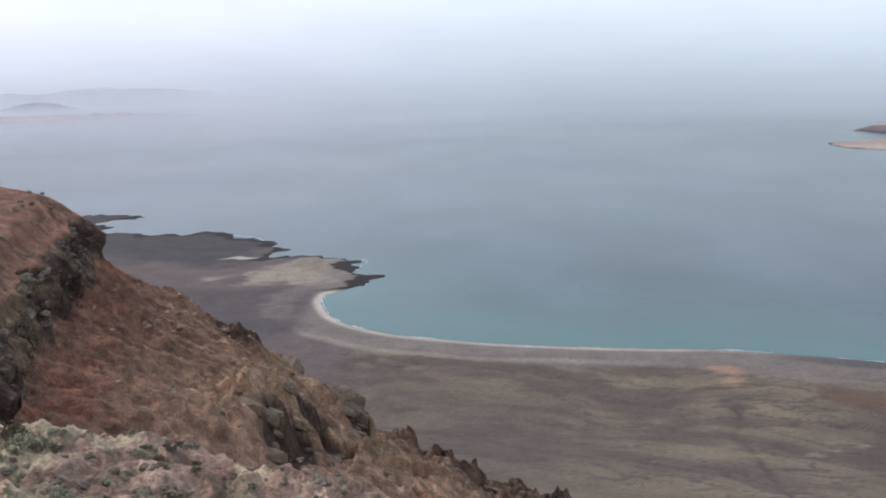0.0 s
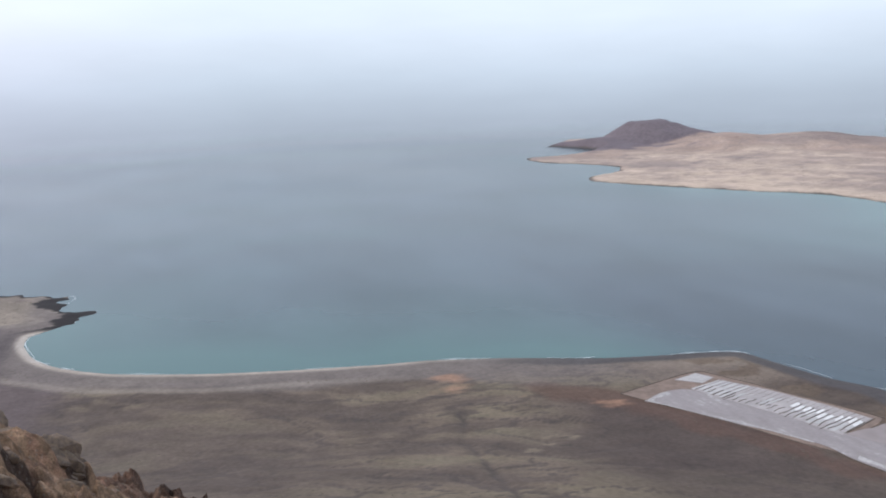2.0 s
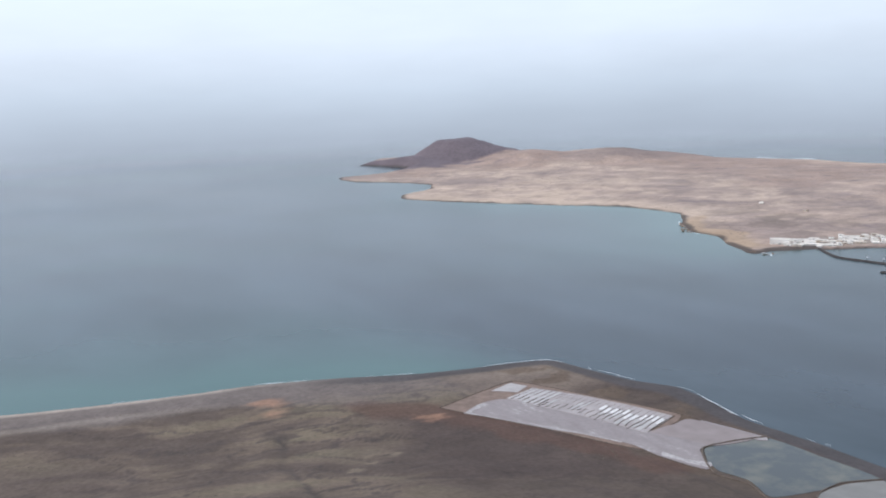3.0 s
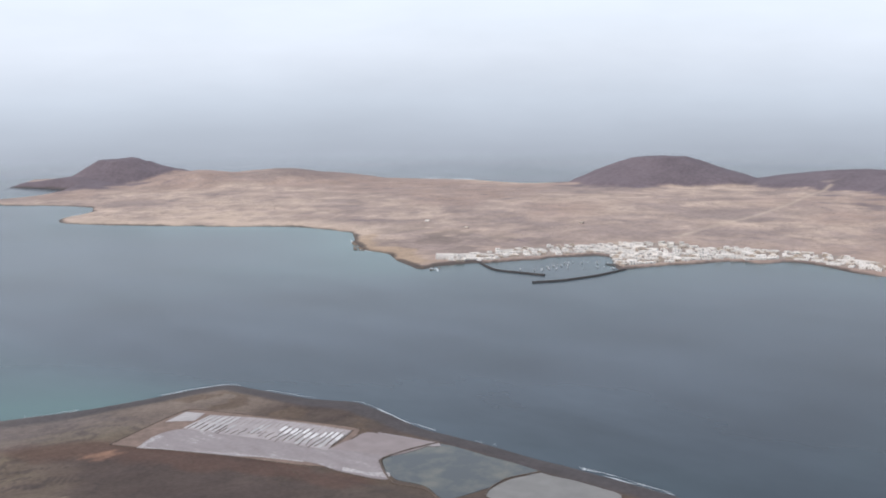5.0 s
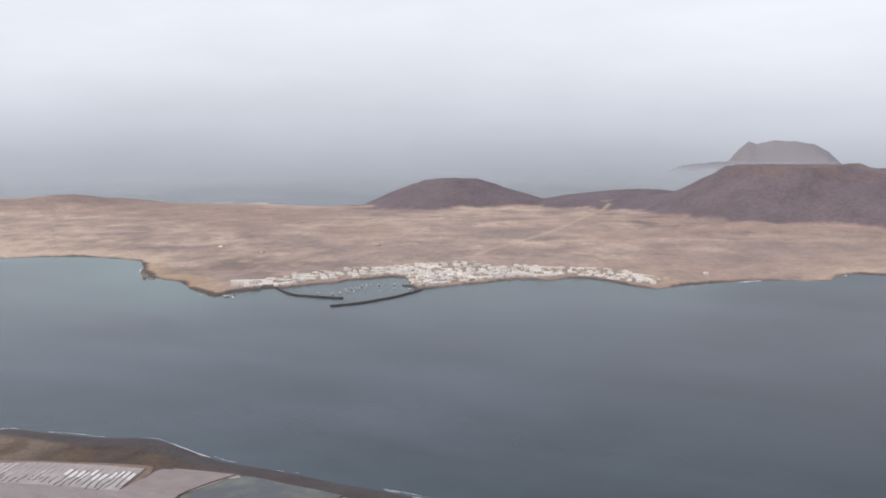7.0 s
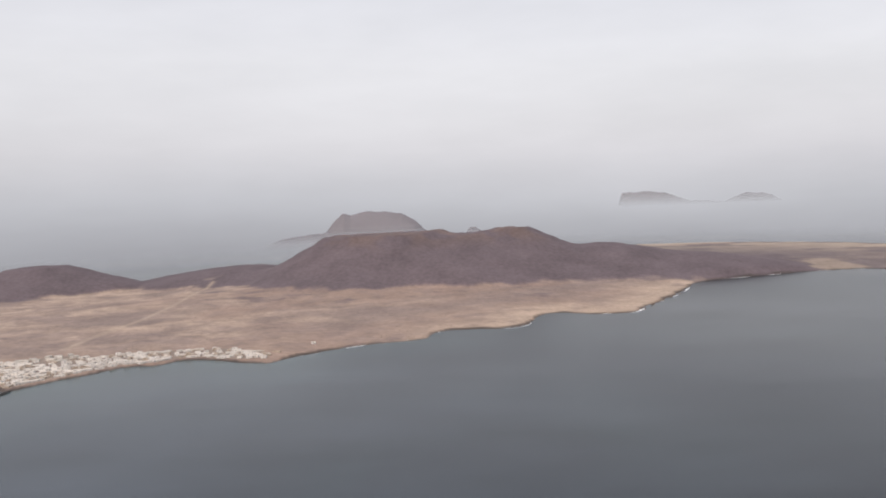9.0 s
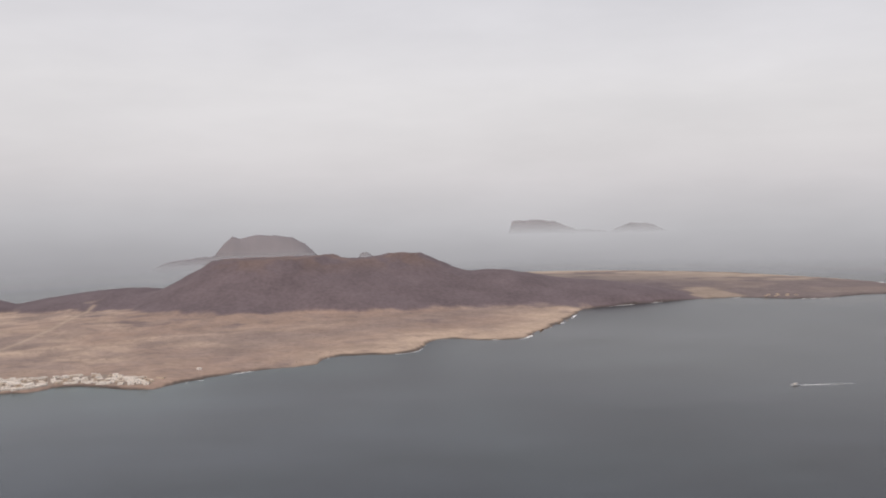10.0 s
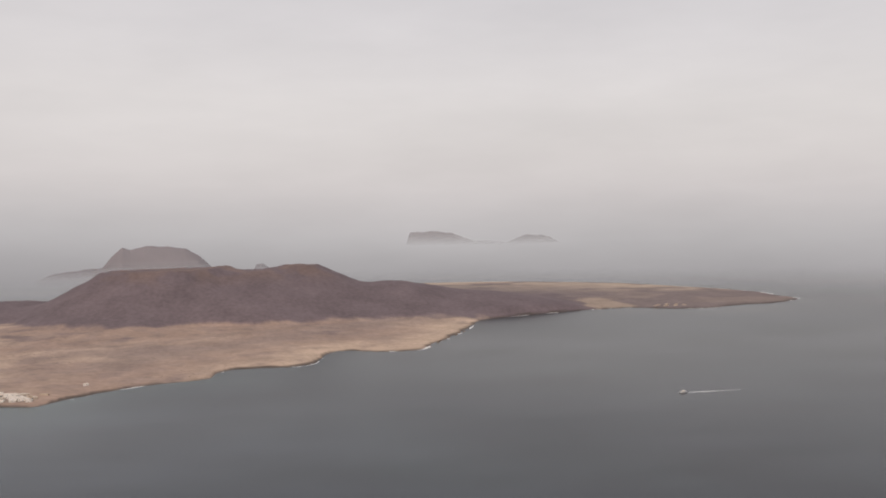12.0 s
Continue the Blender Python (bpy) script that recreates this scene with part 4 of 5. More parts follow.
def slope_stones():
    for i in range(150):
        u, v = rng.uniform(-4, 40), rng.uniform(0, 42)
        if i < 45:
            u, v = rng.gauss(7, 3), rng.gauss(9, 4)
        x, y = -33 + 0.894 * u + 0.447 * v, 89 + 0.447 * u - 0.894 * v
        s = rng.uniform(0.2, 0.75)
        set_rock("stone", rng.choice(STONES), x, y, spur_z(x, y) + 0.08 * s, (s, s * rng.uniform(0.8, 1.4), s), "pale weathered stone lying on the red slope", "stone", "loose stones")
    for i in range(190):
        az, r = rng.uniform(-27, -3.5), rng.uniform(16.5, 22.5)
        x, y = polar(az, r)
        s = rng.uniform(0.14, 0.36) * (1.4 if i < 25 else 0.8)
        set_rock("crusted_rock", rng.choice(CRUSTS), x, y, spur_z(x, y) - 0.14 * s, (s, s * rng.uniform(0.9, 1.5), s * rng.uniform(0.7, 1.0)),
            "half-buried rock crusted with pale green lichen", "rock", "crusted rocks of the terrace")
    for i in range(60):
        az, r = rng.uniform(-27, -5), rng.uniform(15, 24)
        x, y = polar(az, r)
        s = rng.uniform(0.06, 0.22)
        set_rock("stone", rng.choice(STONES), x, y, spur_z(x, y) + 0.1 * s, (s, s * rng.uniform(0.8, 1.4), s), "small stone on the stony terrace", "stone", "loose stones")


def reef_rocks():
    """Flat dark rocks off the capes of the island."""
    for line, count in (([(1037, 1114), (1062, 1149), (1093, 1191)], 12), ([(1025, 1009), (1008, 971), (994, 941), (981, 911), (996, 903)], 22), ([(1755, -167), (1822, -197), (1957, -253), (2001, -280)], 16)):
        way = smooth_line(line, 2.0)
        for _ in range(count):
            x, y = way[rng.randrange(len(way))]
            w = rng.uniform(3.0, 9.0)
            set_rock("reef_rock", rng.choice(CRAG_ROCKS), x + rng.gauss(0, 3.5), y + rng.gauss(0, 3.5), 0.1, (w, w * rng.uniform(0.7, 1.5), rng.uniform(1.6, 3.4)), "flat dark reef rock washed by the sea", "rock", "reef rocks")


rim_rocks()
crag_rocks()
reef_rocks()
slope_stones()


def leaf_material(name, colour, low=0.55, high=1.5):
    k = Nodes(name)
    isl = k.n("ShaderNodeNewGeometry").outputs["Random Per Island"]
    c = k.mix(1.0, colour, k.range(isl, 0, 1, low, high), "MULTIPLY")
    k.set(Base_Color=c, Roughness=0.8, Specular_IOR_Level=0.2)
    return k.m


M_LEAF = leaf_material("grey_green_leaf", (0.265, 0.25, 0.175))
M_DRYLEAF = leaf_material("dry_olive_leaf", (0.135, 0.112, 0.075), 0.6, 1.15)
M_TWIG = plain_material("twig", (0.10, 0.08, 0.06), 0.9, 8.0, 0.3)


def shrub(material, seed, leaves=520):
    """A low cushion shrub: twigs from one foot, leaves over an uneven crown."""
    rr = random.Random(seed)
    ob = new("shrub")
    v, f = [], []
    tips = []
    for _ in range(16):
        a, e = rr.uniform(0, 6.28), rr.uniform(0.25, 1.4)
        l = rr.uniform(0.3, 0.5)
        tip = Vector((math.cos(a) * math.cos(e) * l, math.sin(a) * math.cos(e) * l, math.sin(e) * l * 0.85))
        tips.append(tip)
        side = Vector((-math.sin(a), math.cos(a), 0)) * 0.012
        up = Vector((0, 0, 0.012))
        o = len(v)
        v += [-side, side, up, tip]
        f += [(o, o + 1, o + 3), (o + 1, o + 2, o + 3), (o + 2, o, o + 3)]
    part("woody_stem", mesh_from("woody_stem", v, f, M_TWIG), ob)
    v, f = [], []
    for _ in range(leaves):
        c = rr.choice(tips) * rr.uniform(0.7, 1.05) + Vector((rr.gauss(0, 0.07), rr.gauss(0, 0.07), rr.gauss(0, 0.05)))
        c.z = max(c.z, 0.02)
        d = Vector((rr.gauss(0, 1), rr.gauss(0, 1), rr.gauss(0.5, 1))).normalized() * rr.uniform(0.03, 0.055)
        s = d.cross(Vector((rr.gauss(0, 1), rr.gauss(0, 1), rr.gauss(0, 1)))).normalized() * 0.018
        o = len(v)
        v += [c - d, c + s, c + d, c - s]
        f.append((o, o + 1, o + 2, o + 3))
    part("foliage", mesh_from("foliage", v, f, material), ob)
    return ob


def spur_shrubs():
    kinds = [shrub(M_LEAF, 1), shrub(M_LEAF, 2), shrub(M_DRYLEAF, 3), shrub(M_LEAF, 4, 700)]
    for k in kinds:
        tagged(k, "low grey-green cushion shrub on the dry slope", "shrub", "shrubs of the spur")
    spots = []
    for az, r, s in ((-25.6, 21.5, 1.0), (-24.6, 21.8, 0.9), (-25.9, 22.4, 0.9), (-23.8, 19.5, 0.8), (-22.6, 19.3, 0.7), (-18.4, 18.6, 0.9), (-17.6, 19.4, 0.8), (-15.6, 18.9, 0.9),
        (-13.6, 19.2, 0.8), (-16.4, 17.8, 1.0), (-8.0, 18.4, 0.9), (-10.2, 19.0, 0.7), (-20.0, 20.6, 0.7), (-19.2, 21.4, 0.6), (-12.0, 18.5, 0.9), (-14.5, 17.9, 0.8)):
        spots.append((*polar(az, r), s))
    for _ in range(95):
        spots.append((*polar(rng.uniform(-27, -3.5), rng.uniform(17, 22.6)), rng.uniform(0.2, 0.5)))
    for _ in range(26):
        y = rng.uniform(50, 88)
        spots.append((rim_edge(y) - rng.uniform(0.5, 4.0), y, rng.uniform(0.4, 1.0)))
    for _ in range(70):
        u, v = rng.uniform(0, 50), rng.uniform(0, 34)
        spots.append((-33 + 0.894 * u + 0.447 * v, 89 + 0.447 * u - 0.894 * v, rng.uniform(0.4, 1.1)))
    for i, (x, y, s) in enumerate(spots):
        m = pose(x, y, spur_z(x, y) - 0.03, 0, 0, rng.uniform(0, 360)) @ Matrix.Diagonal((s, s * rng.uniform(0.8, 1.2), s * rng.uniform(0.8, 1.1), 1))
        if i < len(kinds):
            kinds[i].matrix_basis = m
        else:
            copy_thing(kinds[i % 4], m)


spur_shrubs()


# ---- scrub on the plain ----
def plain_scrub():
    v, f = [], []
    xs = np.array([rng.uniform(-260, 480) for _ in range(14000)])
    ys = np.array([rng.uniform(380, 1180) for _ in range(14000)])
    d = signed(xs, ys, coast)
    z = shore_height(xs, ys, d)
    dens = fbm(xs, ys, 60, 3, 81) + 0.9 * (np.hypot(xs + 160, ys - 1078) < 78)
    works = signed(xs, ys, np.array(WORKS, float))
    dens = dens + 0.7 * np.exp(-(((works + 12) / 14) ** 2))
    ok = (d > 28) & (dens > 0.15) & (works < -4)
    for x, y, zz in zip(xs[ok], ys[ok], z[ok]):
        s = rng.uniform(0.25, 0.65)
        o = len(v)
        a = rng.uniform(0, 6)
        for k in range(5):
            v.append((x + s * math.cos(a + k * 1.2566) * rng.uniform(0.7, 1.2), y + s * math.sin(a + k * 1.2566) * rng.uniform(0.7, 1.2), zz + 0.05))
        v.append((x + rng.uniform(-0.2, 0.2), y, zz + s * 0.75))
        f += [(o + k, o + (k + 1) % 5, o + 5) for k in range(5)]
    ob = new("scrub", mesh_from("scrub", v, f, M_PLAINSCRUB))
    tagged(ob, "scattered dry scrub on the coastal plain", "scrub", kind="stuff")


def isle_scrub():
    v, f = [], []
    xs = np.array([rng.uniform(960, 2000) for _ in range(16000)])
    ys = np.array([rng.uniform(-150, 2000) for _ in range(16000)])
    d = signed(xs, ys, isle_rocky[::2])
    z = isle_height(xs, ys, d)[0]
    dens = fbm(xs, ys, 110, 4, 82) + 0.7 * np.exp(-(((xs - 1130) / 90) ** 2 + ((ys - 1060) / 110) ** 2))
    away = signed(xs, ys, np.array(TOWN_EDGE + TOWN_INLAND[::-1], float))
    ok = (d > 18) & (dens > 0.2) & (away < -4)
    for x, y, zz in zip(xs[ok], ys[ok], z[ok]):
        s = rng.uniform(0.5, 1.2)
        o = len(v)
        a = rng.uniform(0, 6)
        for k in range(5):
            v.append((x + s * math.cos(a + k * 1.2566) * rng.uniform(0.7, 1.3), y + s * math.sin(a + k * 1.2566) * rng.uniform(0.7, 1.3), zz - 0.1))
        v.append((x + rng.uniform(-0.3, 0.3), y, zz + s * 0.7))
        f += [(o + k, o + (k + 1) % 5, o + 5) for k in range(5)]
    tagged(new("island_scrub", mesh_from("island_scrub", v, f, M_ISLESCRUB)), "sparse dry scrub over the sandy island", "scrub", kind="stuff")


M_ISLESCRUB = leaf_material("dusty_scrub", (0.235, 0.185, 0.155), 0.75, 1.15)
M_PLAINSCRUB = leaf_material("plain_scrub", (0.115, 0.095, 0.07), 0.8, 1.15)
plain_scrub()
isle_scrub()


# ---- salt works on the shore ----
def sheet(name, outline, z, material, parent=None, label="", wobble=1.0, seed=0, straight=False):
    """A level bed with a rim that is not quite straight."""
    line = smooth_line(outline + [outline[0]], 3.0)[:-1]
    if straight:
        ring = np.array(outline + [outline[0]], float)
        line = np.vstack([a + (b - a) * np.linspace(0, 1, 8, endpoint=False)[:, None] for a, b in zip(ring[:-1], ring[1:])])
    nrm = fbm(line[:, 0], line[:, 1], 14, 3, seed) * wobble
    c = line.mean(0)
    line = line + (line - c) / np.linalg.norm(line - c, axis=1)[:, None] * nrm[:, None]
    bm = bmesh.new()
    low = [bm.verts.new((x, y, z - 0.5)) for x, y in line]
    top = [bm.verts.new((x, y, z)) for x, y in line]
    bm.faces.new(top)
    n = len(line)
    for i in range(n):
        bm.faces.new((low[i], low[(i + 1) % n], top[(i + 1) % n], top[i]))
    bmesh.ops.triangulate(bm, faces=[fc for fc in bm.faces if len(fc.verts) > 4])
    bmesh.ops.recalc_face_normals(bm, faces=bm.faces)
    me = bpy.data.meshes.new(name)
    bm.to_mesh(me)
    bm.free()
    me.materials.append(material)
    ob = new(name, me)
    if parent:
        ob.parent = parent
    return tagged(ob, label)


def wall_strip(name, points, width, high, z, material, parent, label=""):
    """A low bank or wall along a line."""
    line = smooth_line(points, 2.5)
    g = np.gradient(line, axis=0)
    nrm = np.stack([-g[:, 1], g[:, 0]], 1) / np.maximum(np.linalg.norm(g, axis=1), 1e-6)[:, None]
    v, f = [], []
    for i, (p, n) in enumerate(zip(line, nrm)):
        h = z + high * rng.uniform(0.75, 1.1)
        w = width * rng.uniform(0.8, 1.15)
        v += [(*(p - n * w), z - 0.6), (*(p - n * w * 0.45), h), (*(p + n * w * 0.45), h), (*(p + n * w), z - 0.6)]
        if i:
            a, b = 4 * (i - 1), 4 * i
            f += [(a + k, b + k, b + k + 1, a + k + 1) for k in range(3)]
    f += [(0, 1, 2, 3), (len(v) - 1, len(v) - 2, len(v) - 3, len(v) - 4)]
    return part(name, mesh_from(name, v, f, material), parent, label)


def salt_works():
    base = new("salt_works")
    base.location = (390, 500, 1.75)
    tagged(base, "old salt pans with white crust beside the beach", "salt works")
    bpy.context.view_layer.update()

    def own(ob):
        ob.parent = base
        ob.matrix_parent_inverse = base.matrix_world.inverted()
        return ob

    base.matrix_world = pose(390, 500, 1.75)
    own(sheet("silt_bed", [(316, 602), (389, 625), (404, 611), (449, 502), (446, 486), (410, 470), (388, 455), (358, 518), (326, 581)], 1.95, M_BROWN, None, "brown silt between the pans", 1.0, 90))
    own(sheet("main_pan", [(325, 582), (348, 592), (367, 590), (393, 541), (410, 478), (446, 482), (453, 474), (461, 430), (419, 436), (400, 409), (394, 417), (388, 441), (386, 466), (372, 497), (358, 519), (342, 551)],
        2.12, M_MUD, None, "pinkish grey salt mud", 1.2, 91))
    own(sheet("pink_pan", [(410, 477), (446, 481), (453, 473), (461, 431), (430, 435), (421, 452)], 2.15, M_PINK, None, "pinkish drying pan", 1.2, 96))
    own(sheet("small_pan", [(368, 614), (391, 622), (398, 608), (383, 599)], 2.14, M_MUD2, None, "pale crusted pan", 0.3, 92, True))
    for k in range(6):
        q0, q1 = (k + 0.1) / 6, (k + 0.72) / 6
        a0, b0 = np.array((368.6, 613.4)), np.array((391, 621))
        a1, b1 = np.array((383.2, 600)), np.array((397, 608))
        ring = [tuple(a0 + (b0 - a0) * q0), tuple(a0 + (b0 - a0) * q1), tuple(a1 + (b1 - a1) * q1), tuple(a1 + (b1 - a1) * q0)]
        own(sheet("strip_pan", ring, 2.24, M_SALT, None, "white crusted strip pan", 0.3, 140 + k, True))
    own(sheet("shore_pan", [(455, 475), (467, 427), (459, 426), (451, 471)], 2.14, M_MUD, None, "", 0.4, 93))
    own(sheet("salt_crust", [(325, 581), (348, 591), (350, 586), (331, 577), (346, 546), (362, 520), (372, 500), (384, 474), (383, 472), (371, 498), (359, 519.5), (343, 550)], 2.16, M_RIMSALT, None, "white salt rim", 2.4, 94))
    own(sheet("salt_crust", [(389, 441), (396, 420), (401, 411), (406, 416), (398, 428), (394, 446)], 2.16, M_RIMSALT, None, "", 1.6, 95))
    tops = smooth_line([(399, 601), (414, 576), (426, 550), (436, 524), (444, 501), (445, 492)], 1.0)
    lows = smooth_line([(368, 591), (375, 564), (390, 540), (398, 511), (404, 491), (407, 476)], 1.0)
    bed = [tuple(tops[0]), tuple(tops[len(tops) // 3]), tuple(tops[2 * len(tops) // 3]), tuple(tops[-1]), tuple(lows[-1]), tuple(lows[2 * len(lows) // 3]), tuple(lows[len(lows) // 3]), tuple(lows[0])]
    own(sheet("strip_bed", bed, 2.2, M_MUD2, None, "pale bed of the long strip pans", 0.5, 99, True))

    def between(t, k):
        a, b = tops[int(t * (len(tops) - 1))], lows[int(t * (len(lows) - 1))]
        return a + (b - a) * k

    n = 26
    for i in range(n):
        a, b = i / n, (i + 0.8) / n
        lo, hi = (0.05, rng.uniform(0.85, 1.0)) if i < 6 else (rng.uniform(0.3, 0.6), rng.uniform(0.75, 1.0))
        if i < 6 or i > 15 or rng.random() < 0.4:
            b2 = a + (b - a) * (0.75 if i < 6 else rng.uniform(0.45, 0.8))
            own(sheet("strip_pan", [tuple(between(t, k)) for t, k in ((a, lo), (b2, lo), (b2, hi), (a, hi))], 2.3, M_SALT, None, "white crusted strip pan", 0.25, 100 + i, True))
        # dark and broad at the old end, thin and broken towards the other
        if i < 6:
            own(wall_strip("divider", [tuple(between(b, rng.uniform(0.5, 0.65))), tuple(between(b + 0.006, hi))], 0.6, 0.25, 2.25, M_SILTWALL, None, "dark mud divider"))
            own(wall_strip("divider", [tuple(between(b, 0.0)), tuple(between(b, 0.45))], 0.2, 0.1, 2.25, M_MUDWALL, None, "pale mud divider"))
            continue
        own(wall_strip("divider", [tuple(between(b, 0.02)), tuple(between(b + 0.003, rng.uniform(0.4, 0.6)))], 0.16, 0.1, 2.25, M_MUDWALL, None, "pale mud divider"))
        k0, k1 = (rng.uniform(0.6, 0.75), rng.uniform(0.85, 1.0)) if i < 15 else (rng.uniform(0.2, 0.45), rng.uniform(0.8, 1.05))
        bend = [tuple(between(min(b + rng.uniform(-0.008, 0.008), 1.0), k0 + (k1 - k0) * q / 3)) for q in range(4)]
        own(wall_strip("divider", bend, 0.26 if i < 15 else 0.42, 0.25, 2.25, M_SILTWALL, None, "dark mud divider"))
        if i > 14:
            own(sheet("salt_heap", [tuple(between(t, k)) for t, k in ((a, k0), (b - 0.006, k0 + 0.04), (b - 0.008, k0 + 0.3), (a + 0.004, k0 + 0.26))], 2.34, M_SALTBRIGHT, None, "bright white heap of fresh salt", 0.5, 160 + i))
    for pts, w, h in (
        ([(316, 602), (389, 625), (404, 611), (449, 502), (456, 476), (468, 425)], 0.7, 0.4),
        ([(316, 602), (326, 581), (358, 517), (384, 452), (396, 401)], 0.6, 0.3),
        ([(396, 401), (405, 418), (420, 436), (445, 434), (468, 428)], 1.0, 0.8),
        ([(396, 401), (402, 380), (396, 360)], 0.7, 0.5),
        ([(471, 343), (449, 352), (430, 351), (419, 346)], 0.7, 0.5),
        ([(410, 478), (428, 484), (446, 492)], 0.5, 0.4),
    ):
        own(wall_strip("bank", pts, w, h, 1.9, M_SILTWALL, None, "dark earth bank"))


M_RIMSALT = plain_material("patchy_salt", (0.37, 0.335, 0.32), 0.7, 0.5, 0.3)
M_MUDWALL = plain_material("pale_mud", (0.27, 0.225, 0.21), 0.9, 0.4, 0.2)
M_SALTBRIGHT = plain_material("fresh_salt", (0.66, 0.63, 0.61), 0.7, 0.3, 0.15)
M_SILTWALL = plain_material("dark_silt", (0.115, 0.088, 0.07), 0.9, 0.4, 0.25)

M_MUD2 = plain_material("grey_salt", (0.345, 0.30, 0.285), 0.6, 0.12, 0.14, 0.4)
salt_works()


def pond_material():
    k = Nodes("lagoon_water")
    n = k.range(k.noise(0.045, 5, 0.6), 0.45, 0.65)
    c = k.mix(n, (0.068, 0.075, 0.075), (0.13, 0.127, 0.102))
    k.set(Base_Color=c, Roughness=0.18, IOR=1.33)
    return k.m


M_POND = pond_material()
tagged(sheet("lagoon", [(402, 404), (409, 421), (425, 437), (466, 428), (470, 384), (471, 345), (449, 353), (430, 352), (400, 360), (405, 383)], 1.9, M_POND, None, "", 1.0, 130),
    "shallow greenish lagoon behind the beach", "lagoon", kind="structure")
tagged(sheet("mud_flat", [(470, 342), (449, 350), (430, 349), (419, 343), (424, 290), (472, 284)], 1.95, plain_material("mud", (0.185, 0.17, 0.15), 0.4, 0.08, 0.15, 0.5), None, "", 1.0, 131),
    "grey drying mud flat behind the beach", "mud flat", kind="structure")


# ---- surf ----
def foam(points, width, gap, seed, offset=0.0, label="thin broken line of white surf"):
    line = smooth_line(points, 1.5)
    g = np.gradient(line, axis=0)
    nrm = np.stack([-g[:, 1], g[:, 0]], 1) / np.maximum(np.linalg.norm(g, axis=1), 1e-6)[:, None]
    s = np.arange(len(line)) * 1.5
    a = fbm(s, s * 0, 45, 4, seed) - gap
    w = width * np.clip(a * 2.2, 0, 1) * (0.6 + 0.8 * vnoise(s / 6, s * 0, seed + 9))
    o = offset + 0.9 * fbm(s, s * 0 + 50, 25, 3, seed + 5)
    v, f = [], []
    for i in range(len(line)):
        p = line[i] + nrm[i] * o[i]
        v += [(*(p - nrm[i] * w[i]), 0.10), (*p, 0.10 + 0.35 * min(w[i], 1)), (*(p + nrm[i] * w[i]), 0.10)]
        if i and w[i] > 0.05 and w[i - 1] > 0.05:
            k = 3 * i
            f += [(k - 3, k, k + 1, k - 2), (k - 2, k + 1, k + 2, k - 1)]
    if f:
        tagged(new("surf", mesh_from("surf", v, f, M_FOAM)), label, "surf", kind="stuff")


foam(COAST_BAY[0:5], 0.22, 0.25, 1, 0.5)
foam(COAST_BAY[3:9], 0.3, 0.25, 2, 1.0)
foam(COAST_BAY[6:12], 0.45, 0.0, 3, 1.2)
foam(COAST_BAY[11:16], 0.3, 0.25, 4, 1.0)
foam(COAST_BAY[15:25], 0.36, -0.2, 5, 1.2)
foam(COAST_BAY[14:25], 0.2, 0.3, 6, 3.5)
foam(COAST_POINTS[7:12], 0.3, 0.5, 7, 3.0)
foam(COAST_POINTS[10:20], 0.3, 0.5, 8, 3.0)
foam(ISLE_WEST[19:29], 0.8, 0.42, 10, -4.0)
foam(ISLE_TOWN[14:29], 1.5, 0.4, 11, -4.0)
foam(ISLE_EAST[0:4], 3.5, -0.1, 12, -5.0)
foam(ISLE_EAST[3:10], 1.8, 0.3, 13, -5.0)
foam(ISLE_EAST[10:15], 2.0, 0.3, 14, -5.0)
foam(ISLE_EAST[14:21], 4.0, 0.0, 15, -6.0)
foam([(2225, 1850), (2222, 1930), (2160, 2090)], 6.0, -0.1, 16, 0.0)
foam([(982, 922), (985, 905), (975, 895)], 0.6, -0.6, 17, 3.0)


# ---- harbour ----
def breakwater(points, label):
    ob = new("breakwater")
    ob.matrix_world = pose(points[0][0], points[0][1], 0)
    tagged(ob, label, "breakwater")
    line = smooth_line(points, 2.0)
    g = np.gradient(line, axis=0)
    nrm = np.stack([-g[:, 1], g[:, 0]], 1) / np.maximum(np.linalg.norm(g, axis=1), 1e-6)[:, None]
    v, f = [], []
    prof = [(-4.2, -1.5), (-2.8, 0.6), (-1.6, 1.6), (1.6, 1.6), (2.8, 0.6), (4.2, -1.5)]
    for i, (p, n) in enumerate(zip(line, nrm)):
        for o, h in prof:
            q = p + n * (o + rng.uniform(-0.4, 0.4)) - np.array(points[0])
            v.append((q[0], q[1], h + rng.uniform(-0.35, 0.35)))
        if i:
            a, b = 6 * (i - 1), 6 * i
            f += [(a + k, b + k, b + k + 1, a + k + 1) for k in range(5)]
    m = len(v) - 6
    f += [(0, 1, 2, 3, 4, 5), (m + 5, m + 4, m + 3, m + 2, m + 1, m)]
    part("rubble", mesh_from("rubble", v, f, M_ROCK), ob)
    v, f = [], []
    for i, (p, n) in enumerate(zip(line, nrm)):
        for o, h in ((-0.9, 1.2), (-0.9, 2.1), (0.9, 2.1), (0.9, 1.2)):
            q = p + n * o - np.array(points[0])
            v.append((q[0], q[1], h))
        if i:
            a, b = 4 * (i - 1), 4 * i
            f += [(a + k, b + k, b + k + 1, a + k + 1) for k in range(3)]
    m = len(v) - 4
    f += [(0, 1, 2, 3), (m + 3, m + 2, m + 1, m)]
    part("crest", mesh_from("crest", v, f, M_CREST), ob, "grey concrete crest")


